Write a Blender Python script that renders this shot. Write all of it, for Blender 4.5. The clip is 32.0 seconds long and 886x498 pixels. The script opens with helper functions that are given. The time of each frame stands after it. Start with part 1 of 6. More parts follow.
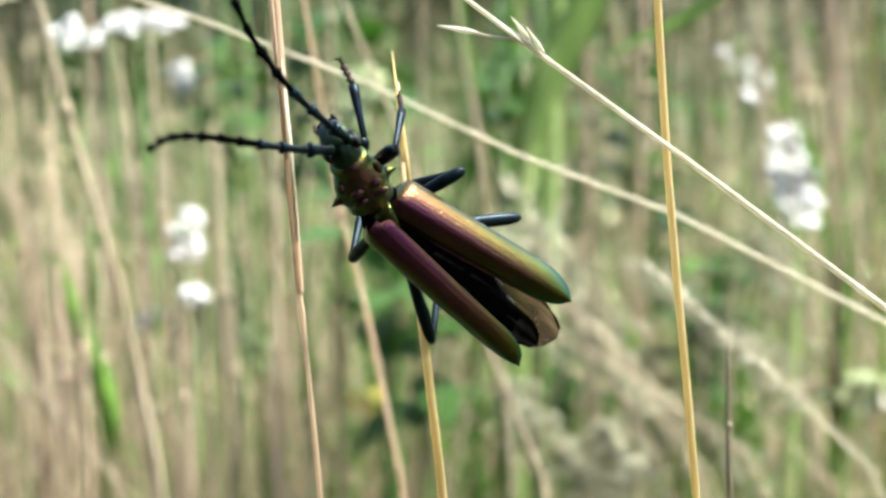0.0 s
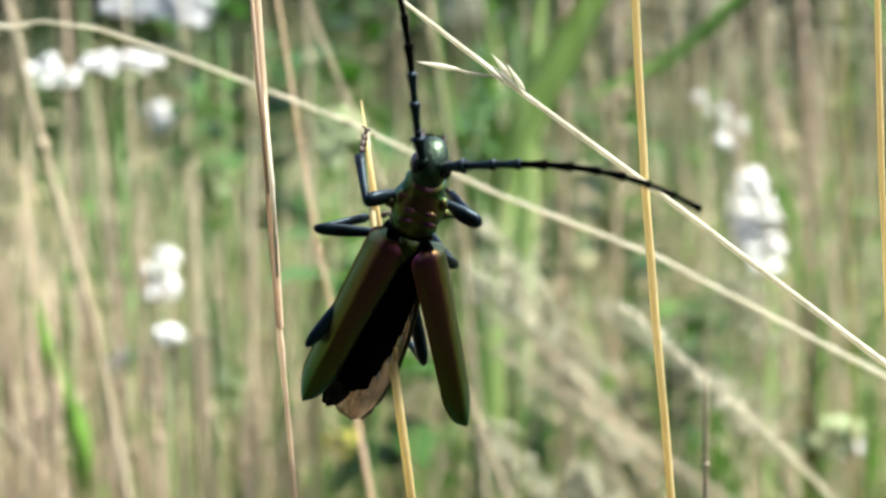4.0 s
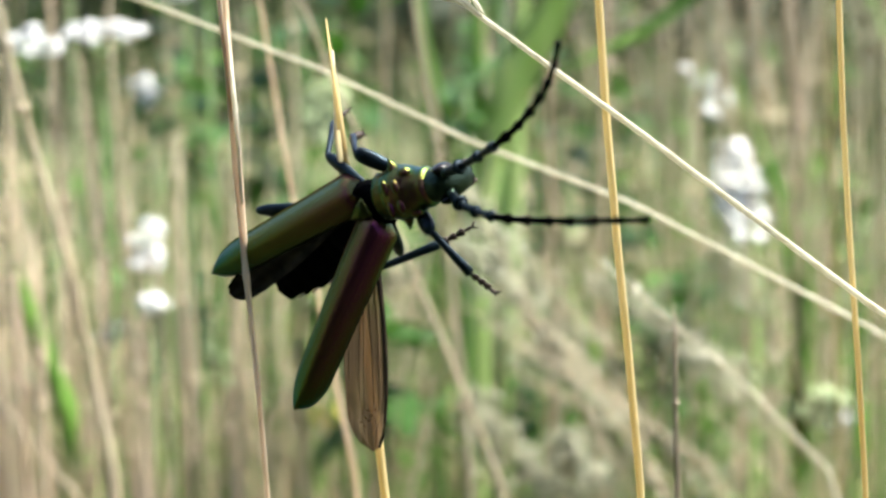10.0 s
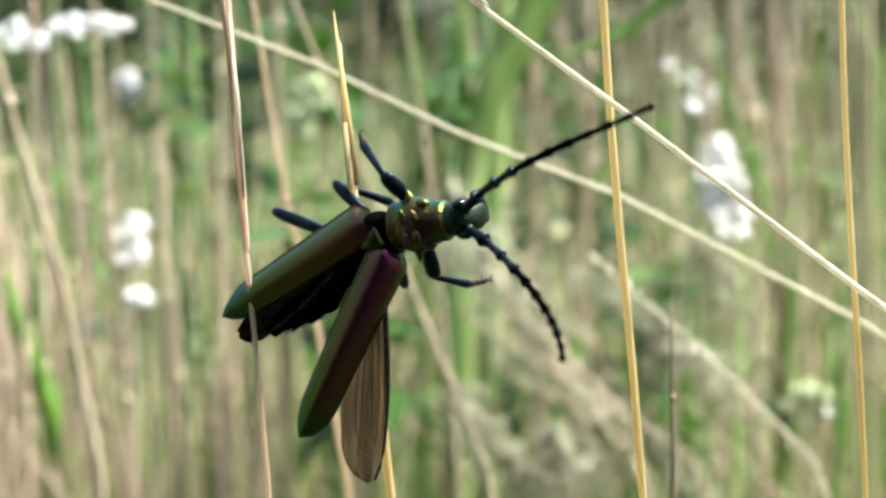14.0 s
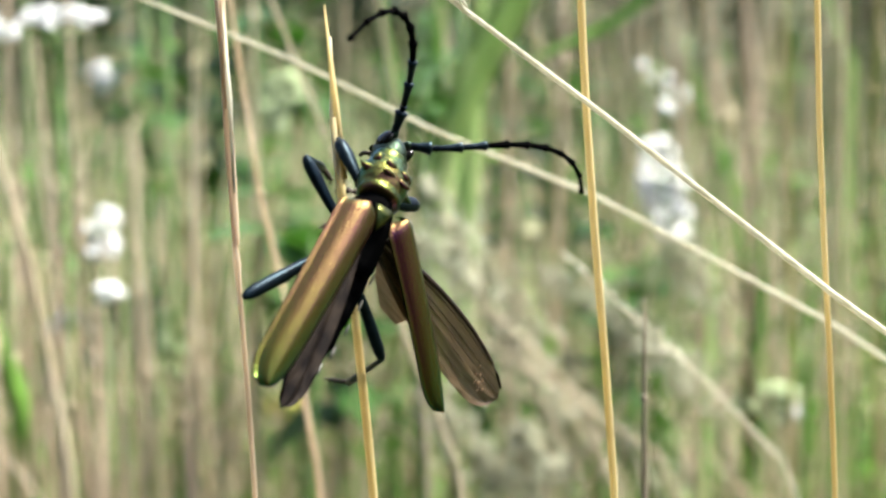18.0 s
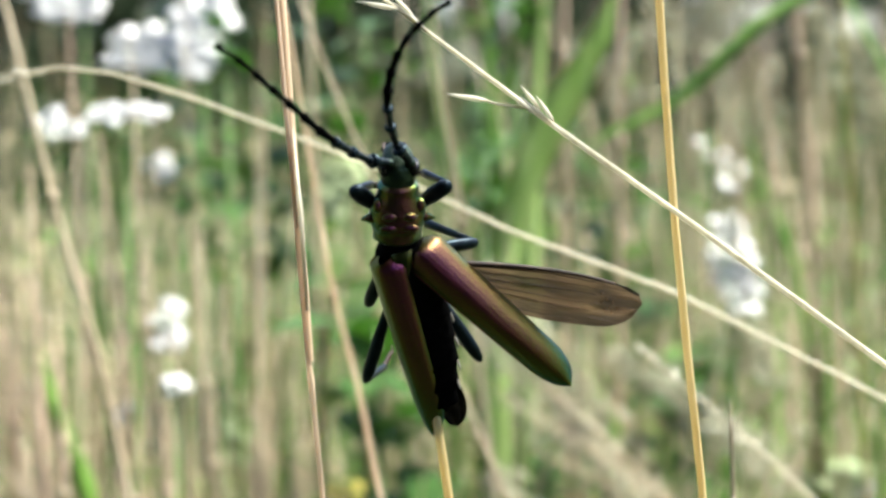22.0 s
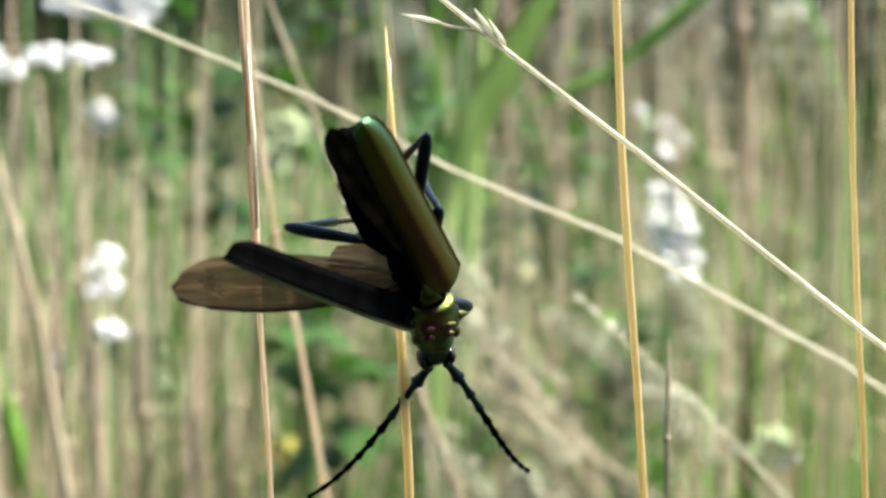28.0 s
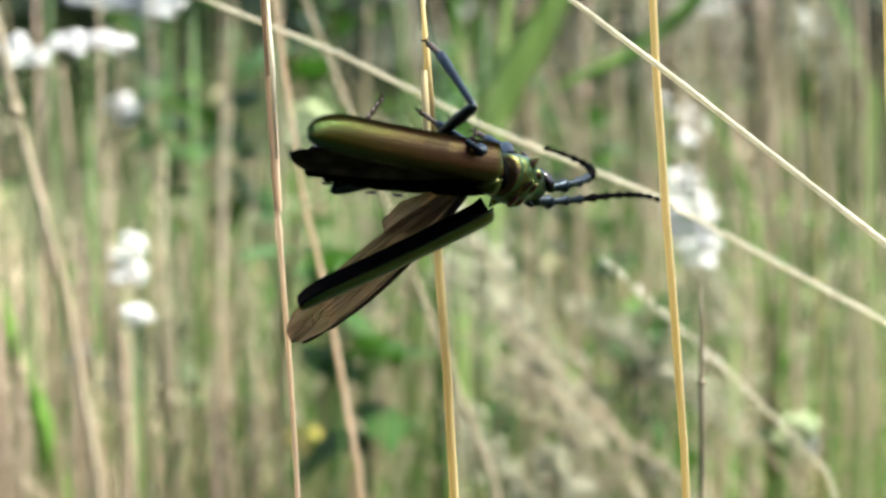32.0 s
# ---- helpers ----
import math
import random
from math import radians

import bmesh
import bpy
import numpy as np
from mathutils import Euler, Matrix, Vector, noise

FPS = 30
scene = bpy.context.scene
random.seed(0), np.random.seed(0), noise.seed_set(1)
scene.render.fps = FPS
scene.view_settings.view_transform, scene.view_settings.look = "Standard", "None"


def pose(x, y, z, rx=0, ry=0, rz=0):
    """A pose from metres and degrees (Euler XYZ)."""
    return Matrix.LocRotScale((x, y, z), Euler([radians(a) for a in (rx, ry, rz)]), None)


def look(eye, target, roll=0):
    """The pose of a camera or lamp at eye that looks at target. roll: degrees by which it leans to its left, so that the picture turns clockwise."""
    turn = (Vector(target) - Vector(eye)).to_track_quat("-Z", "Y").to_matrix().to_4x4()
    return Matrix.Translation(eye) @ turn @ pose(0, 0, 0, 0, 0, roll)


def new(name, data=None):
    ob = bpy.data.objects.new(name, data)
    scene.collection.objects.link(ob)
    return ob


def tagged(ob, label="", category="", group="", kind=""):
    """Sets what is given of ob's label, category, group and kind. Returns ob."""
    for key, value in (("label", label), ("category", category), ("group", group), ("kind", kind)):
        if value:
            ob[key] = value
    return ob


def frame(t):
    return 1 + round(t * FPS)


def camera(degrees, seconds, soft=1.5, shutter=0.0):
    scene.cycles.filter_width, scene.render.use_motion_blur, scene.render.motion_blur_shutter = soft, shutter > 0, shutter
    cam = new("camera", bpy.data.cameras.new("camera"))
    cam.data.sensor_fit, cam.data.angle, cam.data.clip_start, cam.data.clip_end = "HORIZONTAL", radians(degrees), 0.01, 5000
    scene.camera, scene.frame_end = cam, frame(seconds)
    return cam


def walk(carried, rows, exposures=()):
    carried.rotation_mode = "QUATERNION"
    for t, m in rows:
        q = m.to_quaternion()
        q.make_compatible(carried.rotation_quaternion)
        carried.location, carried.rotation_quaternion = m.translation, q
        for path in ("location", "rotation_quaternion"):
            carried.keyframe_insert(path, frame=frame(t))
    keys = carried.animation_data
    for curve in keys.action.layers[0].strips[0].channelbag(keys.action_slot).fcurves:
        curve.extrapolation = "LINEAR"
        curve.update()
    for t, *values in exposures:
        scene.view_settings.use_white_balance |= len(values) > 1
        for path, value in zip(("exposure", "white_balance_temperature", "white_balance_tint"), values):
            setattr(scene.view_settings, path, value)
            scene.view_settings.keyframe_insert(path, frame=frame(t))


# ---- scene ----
# Close view of a metallic longhorn beetle climbing on a dry grass stem in a summer meadow.
cam = camera(36.0, 32.0, soft=2.6)
cam.data.dof.use_dof = True
cam.data.dof.focus_distance = 0.129
cam.data.dof.aperture_fstop = 23.0

walk(cam, [
    (0, look((0.00175, -0.12885, 0.62447), (-0.00324, -0.00002, 0.60126), -0.70)),
    (0.5, look((-0.00055, -0.12892, 0.62398), (-0.00439, 0.00022, 0.60234), -0.77)),
    (1, look((-0.00001, -0.12912, 0.62257), (-0.00505, 0.00022, 0.60238), -0.99)),
    (1.5, look((-0.00011, -0.12917, 0.62218), (-0.00624, 0.00033, 0.60342), -0.91)),
    (2, look((-0.00064, -0.12922, 0.62180), (-0.00712, 0.00033, 0.60349), -0.79)),
    (2.5, look((-0.00013, -0.12907, 0.62291), (-0.00594, 0.00046, 0.60422), -0.55)),
    (3, look((0.00097, -0.12883, 0.62464), (-0.00375, 0.00072, 0.60576), -0.29)),
    (3.5, look((0.00106, -0.12888, 0.62427), (-0.00248, 0.00067, 0.60511), -0.22)),
    (5.5, look((0.00251, -0.12912, 0.62251), (0.00188, 0.00059, 0.60420), -0.04)),
    (6, look((0.00188, -0.12921, 0.62191), (0.00168, 0.00033, 0.60240), -0.30)),
    (6.5, look((0.00123, -0.12979, 0.61777), (0.00130, -0.00028, 0.59804), -0.09)),
    (7, look((0.00167, -0.12991, 0.61688), (0.00130, -0.00036, 0.59747), -0.12)),
    (7.5, look((0.00026, -0.12968, 0.61858), (0.00004, 0.00004, 0.60028), -0.21)),
    (8, look((0.00040, -0.12962, 0.61897), (-0.00064, 0.00017, 0.60121), -0.36)),
    (8.5, look((0.00044, -0.12950, 0.61984), (-0.00102, 0.00023, 0.60169), -0.33)),
    (9, look((0.00159, -0.12963, 0.61891), (-0.00036, 0.00004, 0.60037), -0.31)),
    (9.5, look((0.00376, -0.12967, 0.61862), (0.00135, -0.00011, 0.59941), -0.39)),
    (10, look((0.00479, -0.12982, 0.61754), (0.00241, -0.00035, 0.59771), -0.44)),
    (10.5, look((0.00389, -0.12984, 0.61740), (0.00218, -0.00050, 0.59671), -0.35)),
    (11, look((0.00185, -0.12977, 0.61792), (0.00114, -0.00057, 0.59629), -0.24)),
    (11.5, look((0.00077, -0.13011, 0.61552), (0.00082, -0.00095, 0.59360), -0.14)),
    (12, look((0.00168, -0.13026, 0.61442), (0.00255, -0.00105, 0.59284), -0.04)),
    (12.5, look((0.00426, -0.12980, 0.61771), (0.00601, -0.00044, 0.59709), -0.23)),
    (13, look((0.00614, -0.12983, 0.61751), (0.00727, -0.00028, 0.59811), -0.51)),
    (13.5, look((0.00512, -0.12974, 0.61812), (0.00534, -0.00019, 0.59866), -0.38)),
    (14, look((0.00213, -0.12986, 0.61725), (0.00210, -0.00042, 0.59709), -0.20)),
    (14.5, look((0.00193, -0.12974, 0.61816), (0.00149, -0.00053, 0.59657), -0.09)),
    (16.5, look((0.00144, -0.12971, 0.61836), (0.00276, -0.00047, 0.59698), 0.57)),
    (17, look((0.00061, -0.12962, 0.61895), (0.00303, -0.00036, 0.59781), 0.83)),
    (17.5, look((0.00132, -0.12974, 0.61811), (0.00400, -0.00041, 0.59744), 0.75)),
    (18, look((0.00176, -0.12982, 0.61753), (0.00448, -0.00047, 0.59698), 0.65)),
    (18.5, look((0.00216, -0.12999, 0.61638), (0.00420, -0.00056, 0.59621), 0.47)),
    (19, look((0.00224, -0.13002, 0.61612), (0.00334, -0.00053, 0.59632), 0.26)),
    (19.5, look((0.00048, -0.12980, 0.61771), (0.00093, -0.00025, 0.59824), -0.22)),
    (20, look((-0.00243, -0.12984, 0.61745), (-0.00245, -0.00019, 0.59866), -0.68)),
    (20.5, look((-0.00088, -0.13001, 0.61619), (-0.00175, -0.00020, 0.59863), -0.88)),
    (21, look((0.00139, -0.12960, 0.61914), (-0.00040, 0.00030, 0.60226), -1.08)),
    (21.5, look((0.00114, -0.12939, 0.62060), (-0.00117, 0.00069, 0.60527), -1.02)),
    (22, look((-0.00227, -0.12926, 0.62154), (-0.00408, 0.00100, 0.60774), -0.89)),
    (22.5, look((-0.00176, -0.12876, 0.62512), (-0.00401, 0.00150, 0.61134), -0.53)),
    (23, look((-0.00095, -0.12854, 0.62666), (-0.00189, 0.00184, 0.61396), -0.06)),
    (23.5, look((-0.00015, -0.12859, 0.62634), (-0.00020, 0.00186, 0.61434), 0.39)),
    (24, look((-0.00103, -0.12869, 0.62557), (0.00033, 0.00181, 0.61431), 0.86)),
    (24.5, look((-0.00167, -0.12863, 0.62600), (0.00089, 0.00185, 0.61463), 0.98)),
    (26.5, look((-0.00264, -0.12921, 0.62186), (0.00278, 0.00080, 0.60679), 1.36)),
    (27, look((-0.00048, -0.12956, 0.61942), (0.00410, 0.00044, 0.60394), 1.35)),
    (27.5, look((-0.00062, -0.12964, 0.61881), (0.00362, 0.00028, 0.60263), 1.28)),
    (28, look((-0.00322, -0.12994, 0.61668), (0.00107, -0.00002, 0.60046), 1.24)),
    (28.5, look((-0.00463, -0.13007, 0.61576), (-0.00080, -0.00031, 0.59824), 1.11)),
    (29, look((-0.00628, -0.13105, 0.60877), (-0.00282, -0.00120, 0.59186), 0.99)),
    (29.5, look((-0.00411, -0.13136, 0.60663), (-0.00173, -0.00150, 0.58950), 1.02)),
    (30, look((-0.00433, -0.13135, 0.60670), (-0.00209, -0.00154, 0.58922), 1.11)),
    (30.5, look((-0.00470, -0.13156, 0.60520), (-0.00230, -0.00167, 0.58833), 1.02)),
    (31, look((-0.00469, -0.13176, 0.60373), (-0.00219, -0.00177, 0.58769), 0.93)),
    (31.5, look((-0.00507, -0.13177, 0.60368), (-0.00246, -0.00170, 0.58831), 0.74)),
    (32, look((-0.00500, -0.13109, 0.60853), (-0.00232, -0.00097, 0.59363), 0.55)),
])

# ---- light: bright hazy sky, soft high sun from ahead and to the side ----
world = bpy.data.worlds.new("sky")
scene.world = world
world.use_nodes = True
wn = world.node_tree
sky = wn.nodes.new("ShaderNodeTexSky")
sky.sky_type = 'NISHITA'
sky.sun_disc = False
SUN_EL, SUN_AZ = 62.0, 76.0
sky.sun_elevation = radians(SUN_EL)
sky.sun_rotation = radians(SUN_AZ)
sky.dust_density = 3.0
wn.links.new(sky.outputs[0], wn.nodes["Background"].inputs[0])
wn.nodes["Background"].inputs[1].default_value = 0.105

sun = new("sun", bpy.data.lights.new("sun", 'SUN'))
sun.data.energy = 3.7
sun.data.angle = radians(11.0)
sun.data.color = (0.985, 0.985, 0.86)
sdir = Vector((math.sin(radians(SUN_AZ)) * math.cos(radians(SUN_EL)), math.cos(radians(SUN_AZ)) * math.cos(radians(SUN_EL)), math.sin(radians(SUN_EL))))
sun.matrix_world = look(sdir * 20, (0, 0, 0))
scene.view_settings.exposure = 2.03


# ---- materials ----
def nodes_of(name):
    m = bpy.data.materials.new(name)
    m.use_nodes = True
    n = m.node_tree
    return m, n, n.nodes["Principled BSDF"], n.nodes["Material Output"]


def ramp_of(n, stops, fac):
    r = n.nodes.new("ShaderNodeValToRGB")
    els = r.color_ramp.elements
    while len(els) < len(stops):
        els.new(0.5)
    for e, (p, c) in zip(els, stops):
        e.position, e.color = p, (*c, 1)
    n.links.new(fac, r.inputs[0])
    return r.outputs[0]


def noise_of(n, scale, vec=None, detail=4.0, stretch=None):
    if vec is None:
        vec = n.nodes.new("ShaderNodeTexCoord").outputs["Object"]
    if stretch:
        mp = n.nodes.new("ShaderNodeMapping")
        mp.inputs["Scale"].default_value = stretch
        n.links.new(vec, mp.inputs[0])
        vec = mp.outputs[0]
    t = n.nodes.new("ShaderNodeTexNoise")
    t.inputs["Scale"].default_value = scale
    t.inputs["Detail"].default_value = detail
    n.links.new(vec, t.inputs[0])
    return t.outputs[0]


def mix_of(n, fac, a, b, kind='MIX'):
    m = n.nodes.new("ShaderNodeMix")
    m.data_type, m.blend_type = 'RGBA', kind
    for s, v in ((0, fac), (6, a), (7, b)):
        if isinstance(v, (int, float)):
            m.inputs[s].default_value = v
        elif isinstance(v, tuple):
            m.inputs[s].default_value = (*v, 1)
        else:
            n.links.new(v, m.inputs[s])
    return m.outputs[2]


def bump_of(n, bsdf, height, strength, dist):
    b = n.nodes.new("ShaderNodeBump")
    b.inputs["Strength"].default_value = strength
    b.inputs["Distance"].default_value = dist
    n.links.new(height, b.inputs["Height"])
    n.links.new(b.outputs[0], bsdf.inputs["Normal"])


def plant(name, stops, scale, stretch, glow, rough=0.6, islands=False, tint=None):
    """A leaf or straw surface: streaky colour, a little light through it. glow: share of light let through."""
    m, n, b, out = nodes_of(name)
    col = ramp_of(n, stops, noise_of(n, scale, stretch=stretch))
    if islands:
        g = n.nodes.new("ShaderNodeNewGeometry").outputs["Random Per Island"]
        col = mix_of(n, 0.75, col, ramp_of(n, tint, g), 'MULTIPLY')
    n.links.new(col, b.inputs["Base Color"])
    b.inputs["Roughness"].default_value = rough
    bump_of(n, b, noise_of(n, scale * 3, stretch=stretch), 0.8, 0.0003)
    tr = n.nodes.new("ShaderNodeBsdfTranslucent")
    n.links.new(col, tr.inputs[0])
    mx = n.nodes.new("ShaderNodeMixShader")
    mx.inputs[0].default_value = glow
    n.links.new(b.outputs[0], mx.inputs[1])
    n.links.new(tr.outputs[0], mx.inputs[2])
    n.links.new(mx.outputs[0], out.inputs[0])
    return m


STRAW = plant("golden_straw", [(0.25, (0.60, 0.46, 0.21)), (0.5, (0.78, 0.65, 0.36)), (0.75, (0.88, 0.79, 0.52))], 60, (12, 12, 0.5), 0.58, 0.6)
PINK = plant("reddish_straw", [(0.25, (0.70, 0.55, 0.40)), (0.5, (0.82, 0.68, 0.52)), (0.8, (0.90, 0.79, 0.66))], 60, (12, 12, 0.5), 0.6, 0.65)
PALE = plant("pale_straw", [(0.25, (0.62, 0.58, 0.45)), (0.5, (0.76, 0.72, 0.59)), (0.8, (0.87, 0.84, 0.73))], 160, (6, 6, 6), 0.5, 0.8)
DUSK = plant("grey_straw", [(0.25, (0.20, 0.15, 0.11)), (0.6, (0.36, 0.28, 0.2))], 60, (12, 12, 0.5), 0.1)
HUSK = plant("pale_husk", [(0.3, (0.74, 0.70, 0.57)), (0.7, (0.88, 0.86, 0.76))], 300, (1, 1, 1), 0.5, 0.5)
BLADE = plant("green_blade", [(0.3, (0.07, 0.17, 0.02)), (0.7, (0.13, 0.28, 0.04))], 30, (8, 8, 0.4), 0.35, 0.45)
TINT_T = [(0.0, (0.34, 0.28, 0.23)), (0.2, (0.75, 0.66, 0.57)), (0.55, (0.95, 0.90, 0.82)), (0.8, (1.0, 1.0, 0.95)), (1.0, (0.74, 0.86, 0.6))]
TINT_G = [(0.0, (0.25, 0.38, 0.2)), (0.4, (0.75, 0.85, 0.5)), (0.75, (1.0, 1.0, 0.9)), (1.0, (1.0, 0.95, 0.7))]
FIELD_T = plant("dry_meadow_straw", [(0.3, (0.47, 0.405, 0.27)), (0.7, (0.72, 0.65, 0.45))], 20, (6, 6, 0.4), 0.4, 0.6, True, TINT_T)
FIELD_G = plant("green_meadow_blades", [(0.3, (0.085, 0.215, 0.03)), (0.7, (0.18, 0.37, 0.065))], 20, (6, 6, 0.4), 0.45, 0.5, True, TINT_G)
# Darker copy of the green blades: the far grass has its shade in the colour.
FIELD_D = plant("shade_darkened_blades", [(0.3, (0.035, 0.075, 0.014)), (0.7, (0.085, 0.145, 0.036))], 20, (6, 6, 0.4), 0.4, 0.5, True, TINT_G)
FIELD_B = plant("sunlit_beige_straw", [(0.3, (0.62, 0.51, 0.385)), (0.7, (0.85, 0.75, 0.61))], 20, (6, 6, 0.4), 0.45, 0.6)
# Leaf green with shade put into the colour, so reflections stay dim.
SHADE_LEAF = plant("shade_darkened_leaf", [(0.3, (0.012, 0.024, 0.007)), (0.7, (0.028, 0.052, 0.014))], 8, (1, 1, 1), 0.12, 0.7)
HUSKL = plant("dry_curled_leaf", [(0.3, (0.45, 0.38, 0.22)), (0.7, (0.65, 0.57, 0.36))], 60, (6, 6, 1), 0.3, 0.5)
FIELD_S = plant("tan_stalk", [(0.3, (0.44, 0.35, 0.23)), (0.7, (0.66, 0.56, 0.40))], 30, (8, 8, 0.5), 0.15, 0.5)
FIELD_P = plant("reddish_tan_stalk", [(0.3, (0.46, 0.325, 0.235)), (0.7, (0.70, 0.53, 0.40))], 30, (8, 8, 0.5), 0.15, 0.5)
FIELD_Y = plant("yellow_stalk", [(0.3, (0.36, 0.30, 0.10)), (0.7, (0.56, 0.48, 0.2))], 30, (8, 8, 0.5), 0.15, 0.5)
PETAL = plant("white_petal", [(0.3, (0.84, 0.84, 0.83)), (0.7, (0.90, 0.90, 0.90))], 200, (1, 1, 1), 0.3, 0.6)
UMBEL = plant("pale_green_bud", [(0.3, (0.35, 0.45, 0.22)), (0.7, (0.55, 0.62, 0.36))], 200, (1, 1, 1), 0.3, 0.6)
YELLOW = plant("yellow_petal", [(0.3, (0.65, 0.55, 0.08)), (0.7, (0.75, 0.68, 0.2))], 200, (1, 1, 1), 0.3, 0.6)


def soil_material():
    m, n, b, out = nodes_of("meadow_soil")
    a = ramp_of(n, [(0.35, (0.05, 0.045, 0.025)), (0.6, (0.12, 0.10, 0.06))], noise_of(n, 30))
    g = ramp_of(n, [(0.4, (0.05, 0.10, 0.025)), (0.65, (0.16, 0.15, 0.07))], noise_of(n, 0.5))
    n.links.new(mix_of(n, 0.5, a, g), b.inputs["Base Color"])
    b.inputs["Roughness"].default_value = 0.95
    bump_of(n, b, noise_of(n, 60), 0.8, 0.01)
    return m


SOIL = soil_material()


def chitin(name, stops, scale, metal, rough, coat=0.0, bump=0.4, bscale=4000, bdist=0.00006, gloss=0.25):
    m, n, b, out = nodes_of(name)
    n.links.new(ramp_of(n, stops, noise_of(n, scale)), b.inputs["Base Color"])
    b.inputs["Metallic"].default_value = metal
    b.inputs["Roughness"].default_value = rough
    b.inputs["Coat Weight"].default_value = coat
    b.inputs["Specular IOR Level"].default_value = gloss
    bump_of(n, b, noise_of(n, bscale, detail=2.0), bump, bdist)
    return m


DARK = chitin("black_chitin", [(0.3, (0.0008, 0.0008, 0.001)), (0.7, (0.0025, 0.0024, 0.0026))], 600, 0.0, 0.8, gloss=0.01)
BLUE = chitin("blue_black_leg", [(0.3, (0.005, 0.008, 0.013)), (0.7, (0.011, 0.024, 0.034))], 500, 0.7, 0.40)
TARSUS = chitin("brown_tarsus", [(0.3, (0.015, 0.010, 0.008)), (0.7, (0.05, 0.03, 0.02))], 900, 0.1, 0.5)
HEADM = chitin("dark_green_head", [(0.35, (0.012, 0.024, 0.020)), (0.65, (0.045, 0.066, 0.044))], 700, 0.9, 0.42, bump=0.8, bscale=2200, bdist=0.0001)
SCUT = chitin("golden_scutellum", [(0.3, (0.035, 0.05, 0.015)), (0.7, (0.09, 0.085, 0.025))], 900, 0.9, 0.3)
BELLY = chitin("grey_green_belly", [(0.3, (0.014, 0.020, 0.018)), (0.7, (0.040, 0.054, 0.046))], 700, 0.4, 0.42, bump=0.7, bscale=2600)
MEMB = chitin("pale_side_membrane", [(0.3, (0.2, 0.19, 0.17)), (0.7, (0.4, 0.38, 0.35))], 700, 0.0, 0.5)
EYEM = chitin("black_eye", [(0.3, (0.004, 0.004, 0.005)), (0.7, (0.012, 0.010, 0.010))], 700, 0.0, 0.15)


def film_of(n, b, thickness, film=1.55, core=1.93):
    """A clear film on a dark core: its colour turns from copper to green with the film's thickness and the slant of the light."""
    b.inputs["Metallic"].default_value = 0.0
    b.inputs["IOR"].default_value = core
    b.inputs["Thin Film IOR"].default_value = film
    n.links.new(thickness, b.inputs["Thin Film Thickness"])


def elytron_material():
    """Copper red at the shoulders, running into olive and green towards the tip: a thin film that thins out."""
    m, n, b, out = nodes_of("iridescent_wing_case")
    tc = n.nodes.new("ShaderNodeTexCoord").outputs["Object"]
    sep = n.nodes.new("ShaderNodeSeparateXYZ")
    n.links.new(tc, sep.inputs[0])
    mr = n.nodes.new("ShaderNodeMapRange")
    mr.inputs[1].default_value, mr.inputs[2].default_value = -0.0005, -0.0196
    n.links.new(sep.outputs[1], mr.inputs[0])
    curve = n.nodes.new("ShaderNodeFloatCurve")
    pts = curve.mapping.curves[0].points
    for x in (0.3, 0.6, 0.85):
        pts.new(x, 0.8)
    for q, xy in zip(pts, ((0.0, 1.0), (0.3, 0.95), (0.6, 0.88), (0.85, 0.76), (1.0, 0.64))):
        q.location = xy
    curve.mapping.update()
    n.links.new(mr.outputs[0], curve.inputs["Value"])
    thick = n.nodes.new("ShaderNodeMapRange")
    thick.inputs[3].default_value, thick.inputs[4].default_value = 296.0, 427.0
    n.links.new(curve.outputs[0], thick.inputs[0])
    add = n.nodes.new("ShaderNodeMath")
    add.operation = 'MULTIPLY_ADD'
    add.inputs[1].default_value = 28.0
    n.links.new(noise_of(n, 350, tc, stretch=(2.5, 0.5, 1)), add.inputs[0])
    less = n.nodes.new("ShaderNodeMath")
    less.operation = 'SUBTRACT'
    less.inputs[1].default_value = 14.0
    n.links.new(thick.outputs[0], less.inputs[0])
    n.links.new(less.outputs[0], add.inputs[2])
    film_of(n, b, add.outputs[0])
    n.links.new(ramp_of(n, [(0.3, (0.004, 0.002, 0.001)), (0.7, (0.009, 0.004, 0.002))], noise_of(n, 900, tc)), b.inputs["Base Color"])
    b.inputs["Roughness"].default_value = 0.37
    grain = mix_of(n, 0.5, noise_of(n, 5000, tc, 2.0), noise_of(n, 1100, tc, 2.0, stretch=(3.0, 0.12, 1)))
    bump_of(n, b, grain, 0.8, 0.00014)
    return m


ELY = elytron_material()


def pronotum_material():
    """Wrinkled bronze, gold and green shield."""
    m, n, b, out = nodes_of("bronze_green_pronotum")
    mr = n.nodes.new("ShaderNodeMapRange")
    mr.inputs[1].default_value, mr.inputs[2].default_value, mr.inputs[3].default_value, mr.inputs[4].default_value = 0.3, 0.7, 396.0, 444.0
    n.links.new(noise_of(n, 260, detail=2.0), mr.inputs[0])
    film_of(n, b, mr.outputs[0], 1.5, 1.82)
    n.links.new(ramp_of(n, [(0.4, (0.004, 0.006, 0.004)), (0.65, (0.014, 0.010, 0.006))], noise_of(n, 500)), b.inputs["Base Color"])
    b.inputs["Roughness"].default_value = 0.36
    bump_of(n, b, mix_of(n, 0.5, noise_of(n, 1800, detail=2.0), noise_of(n, 700, detail=2.0, stretch=(0.4, 2.2, 1))), 1.0, 0.0002)
    return m


PRON = pronotum_material()


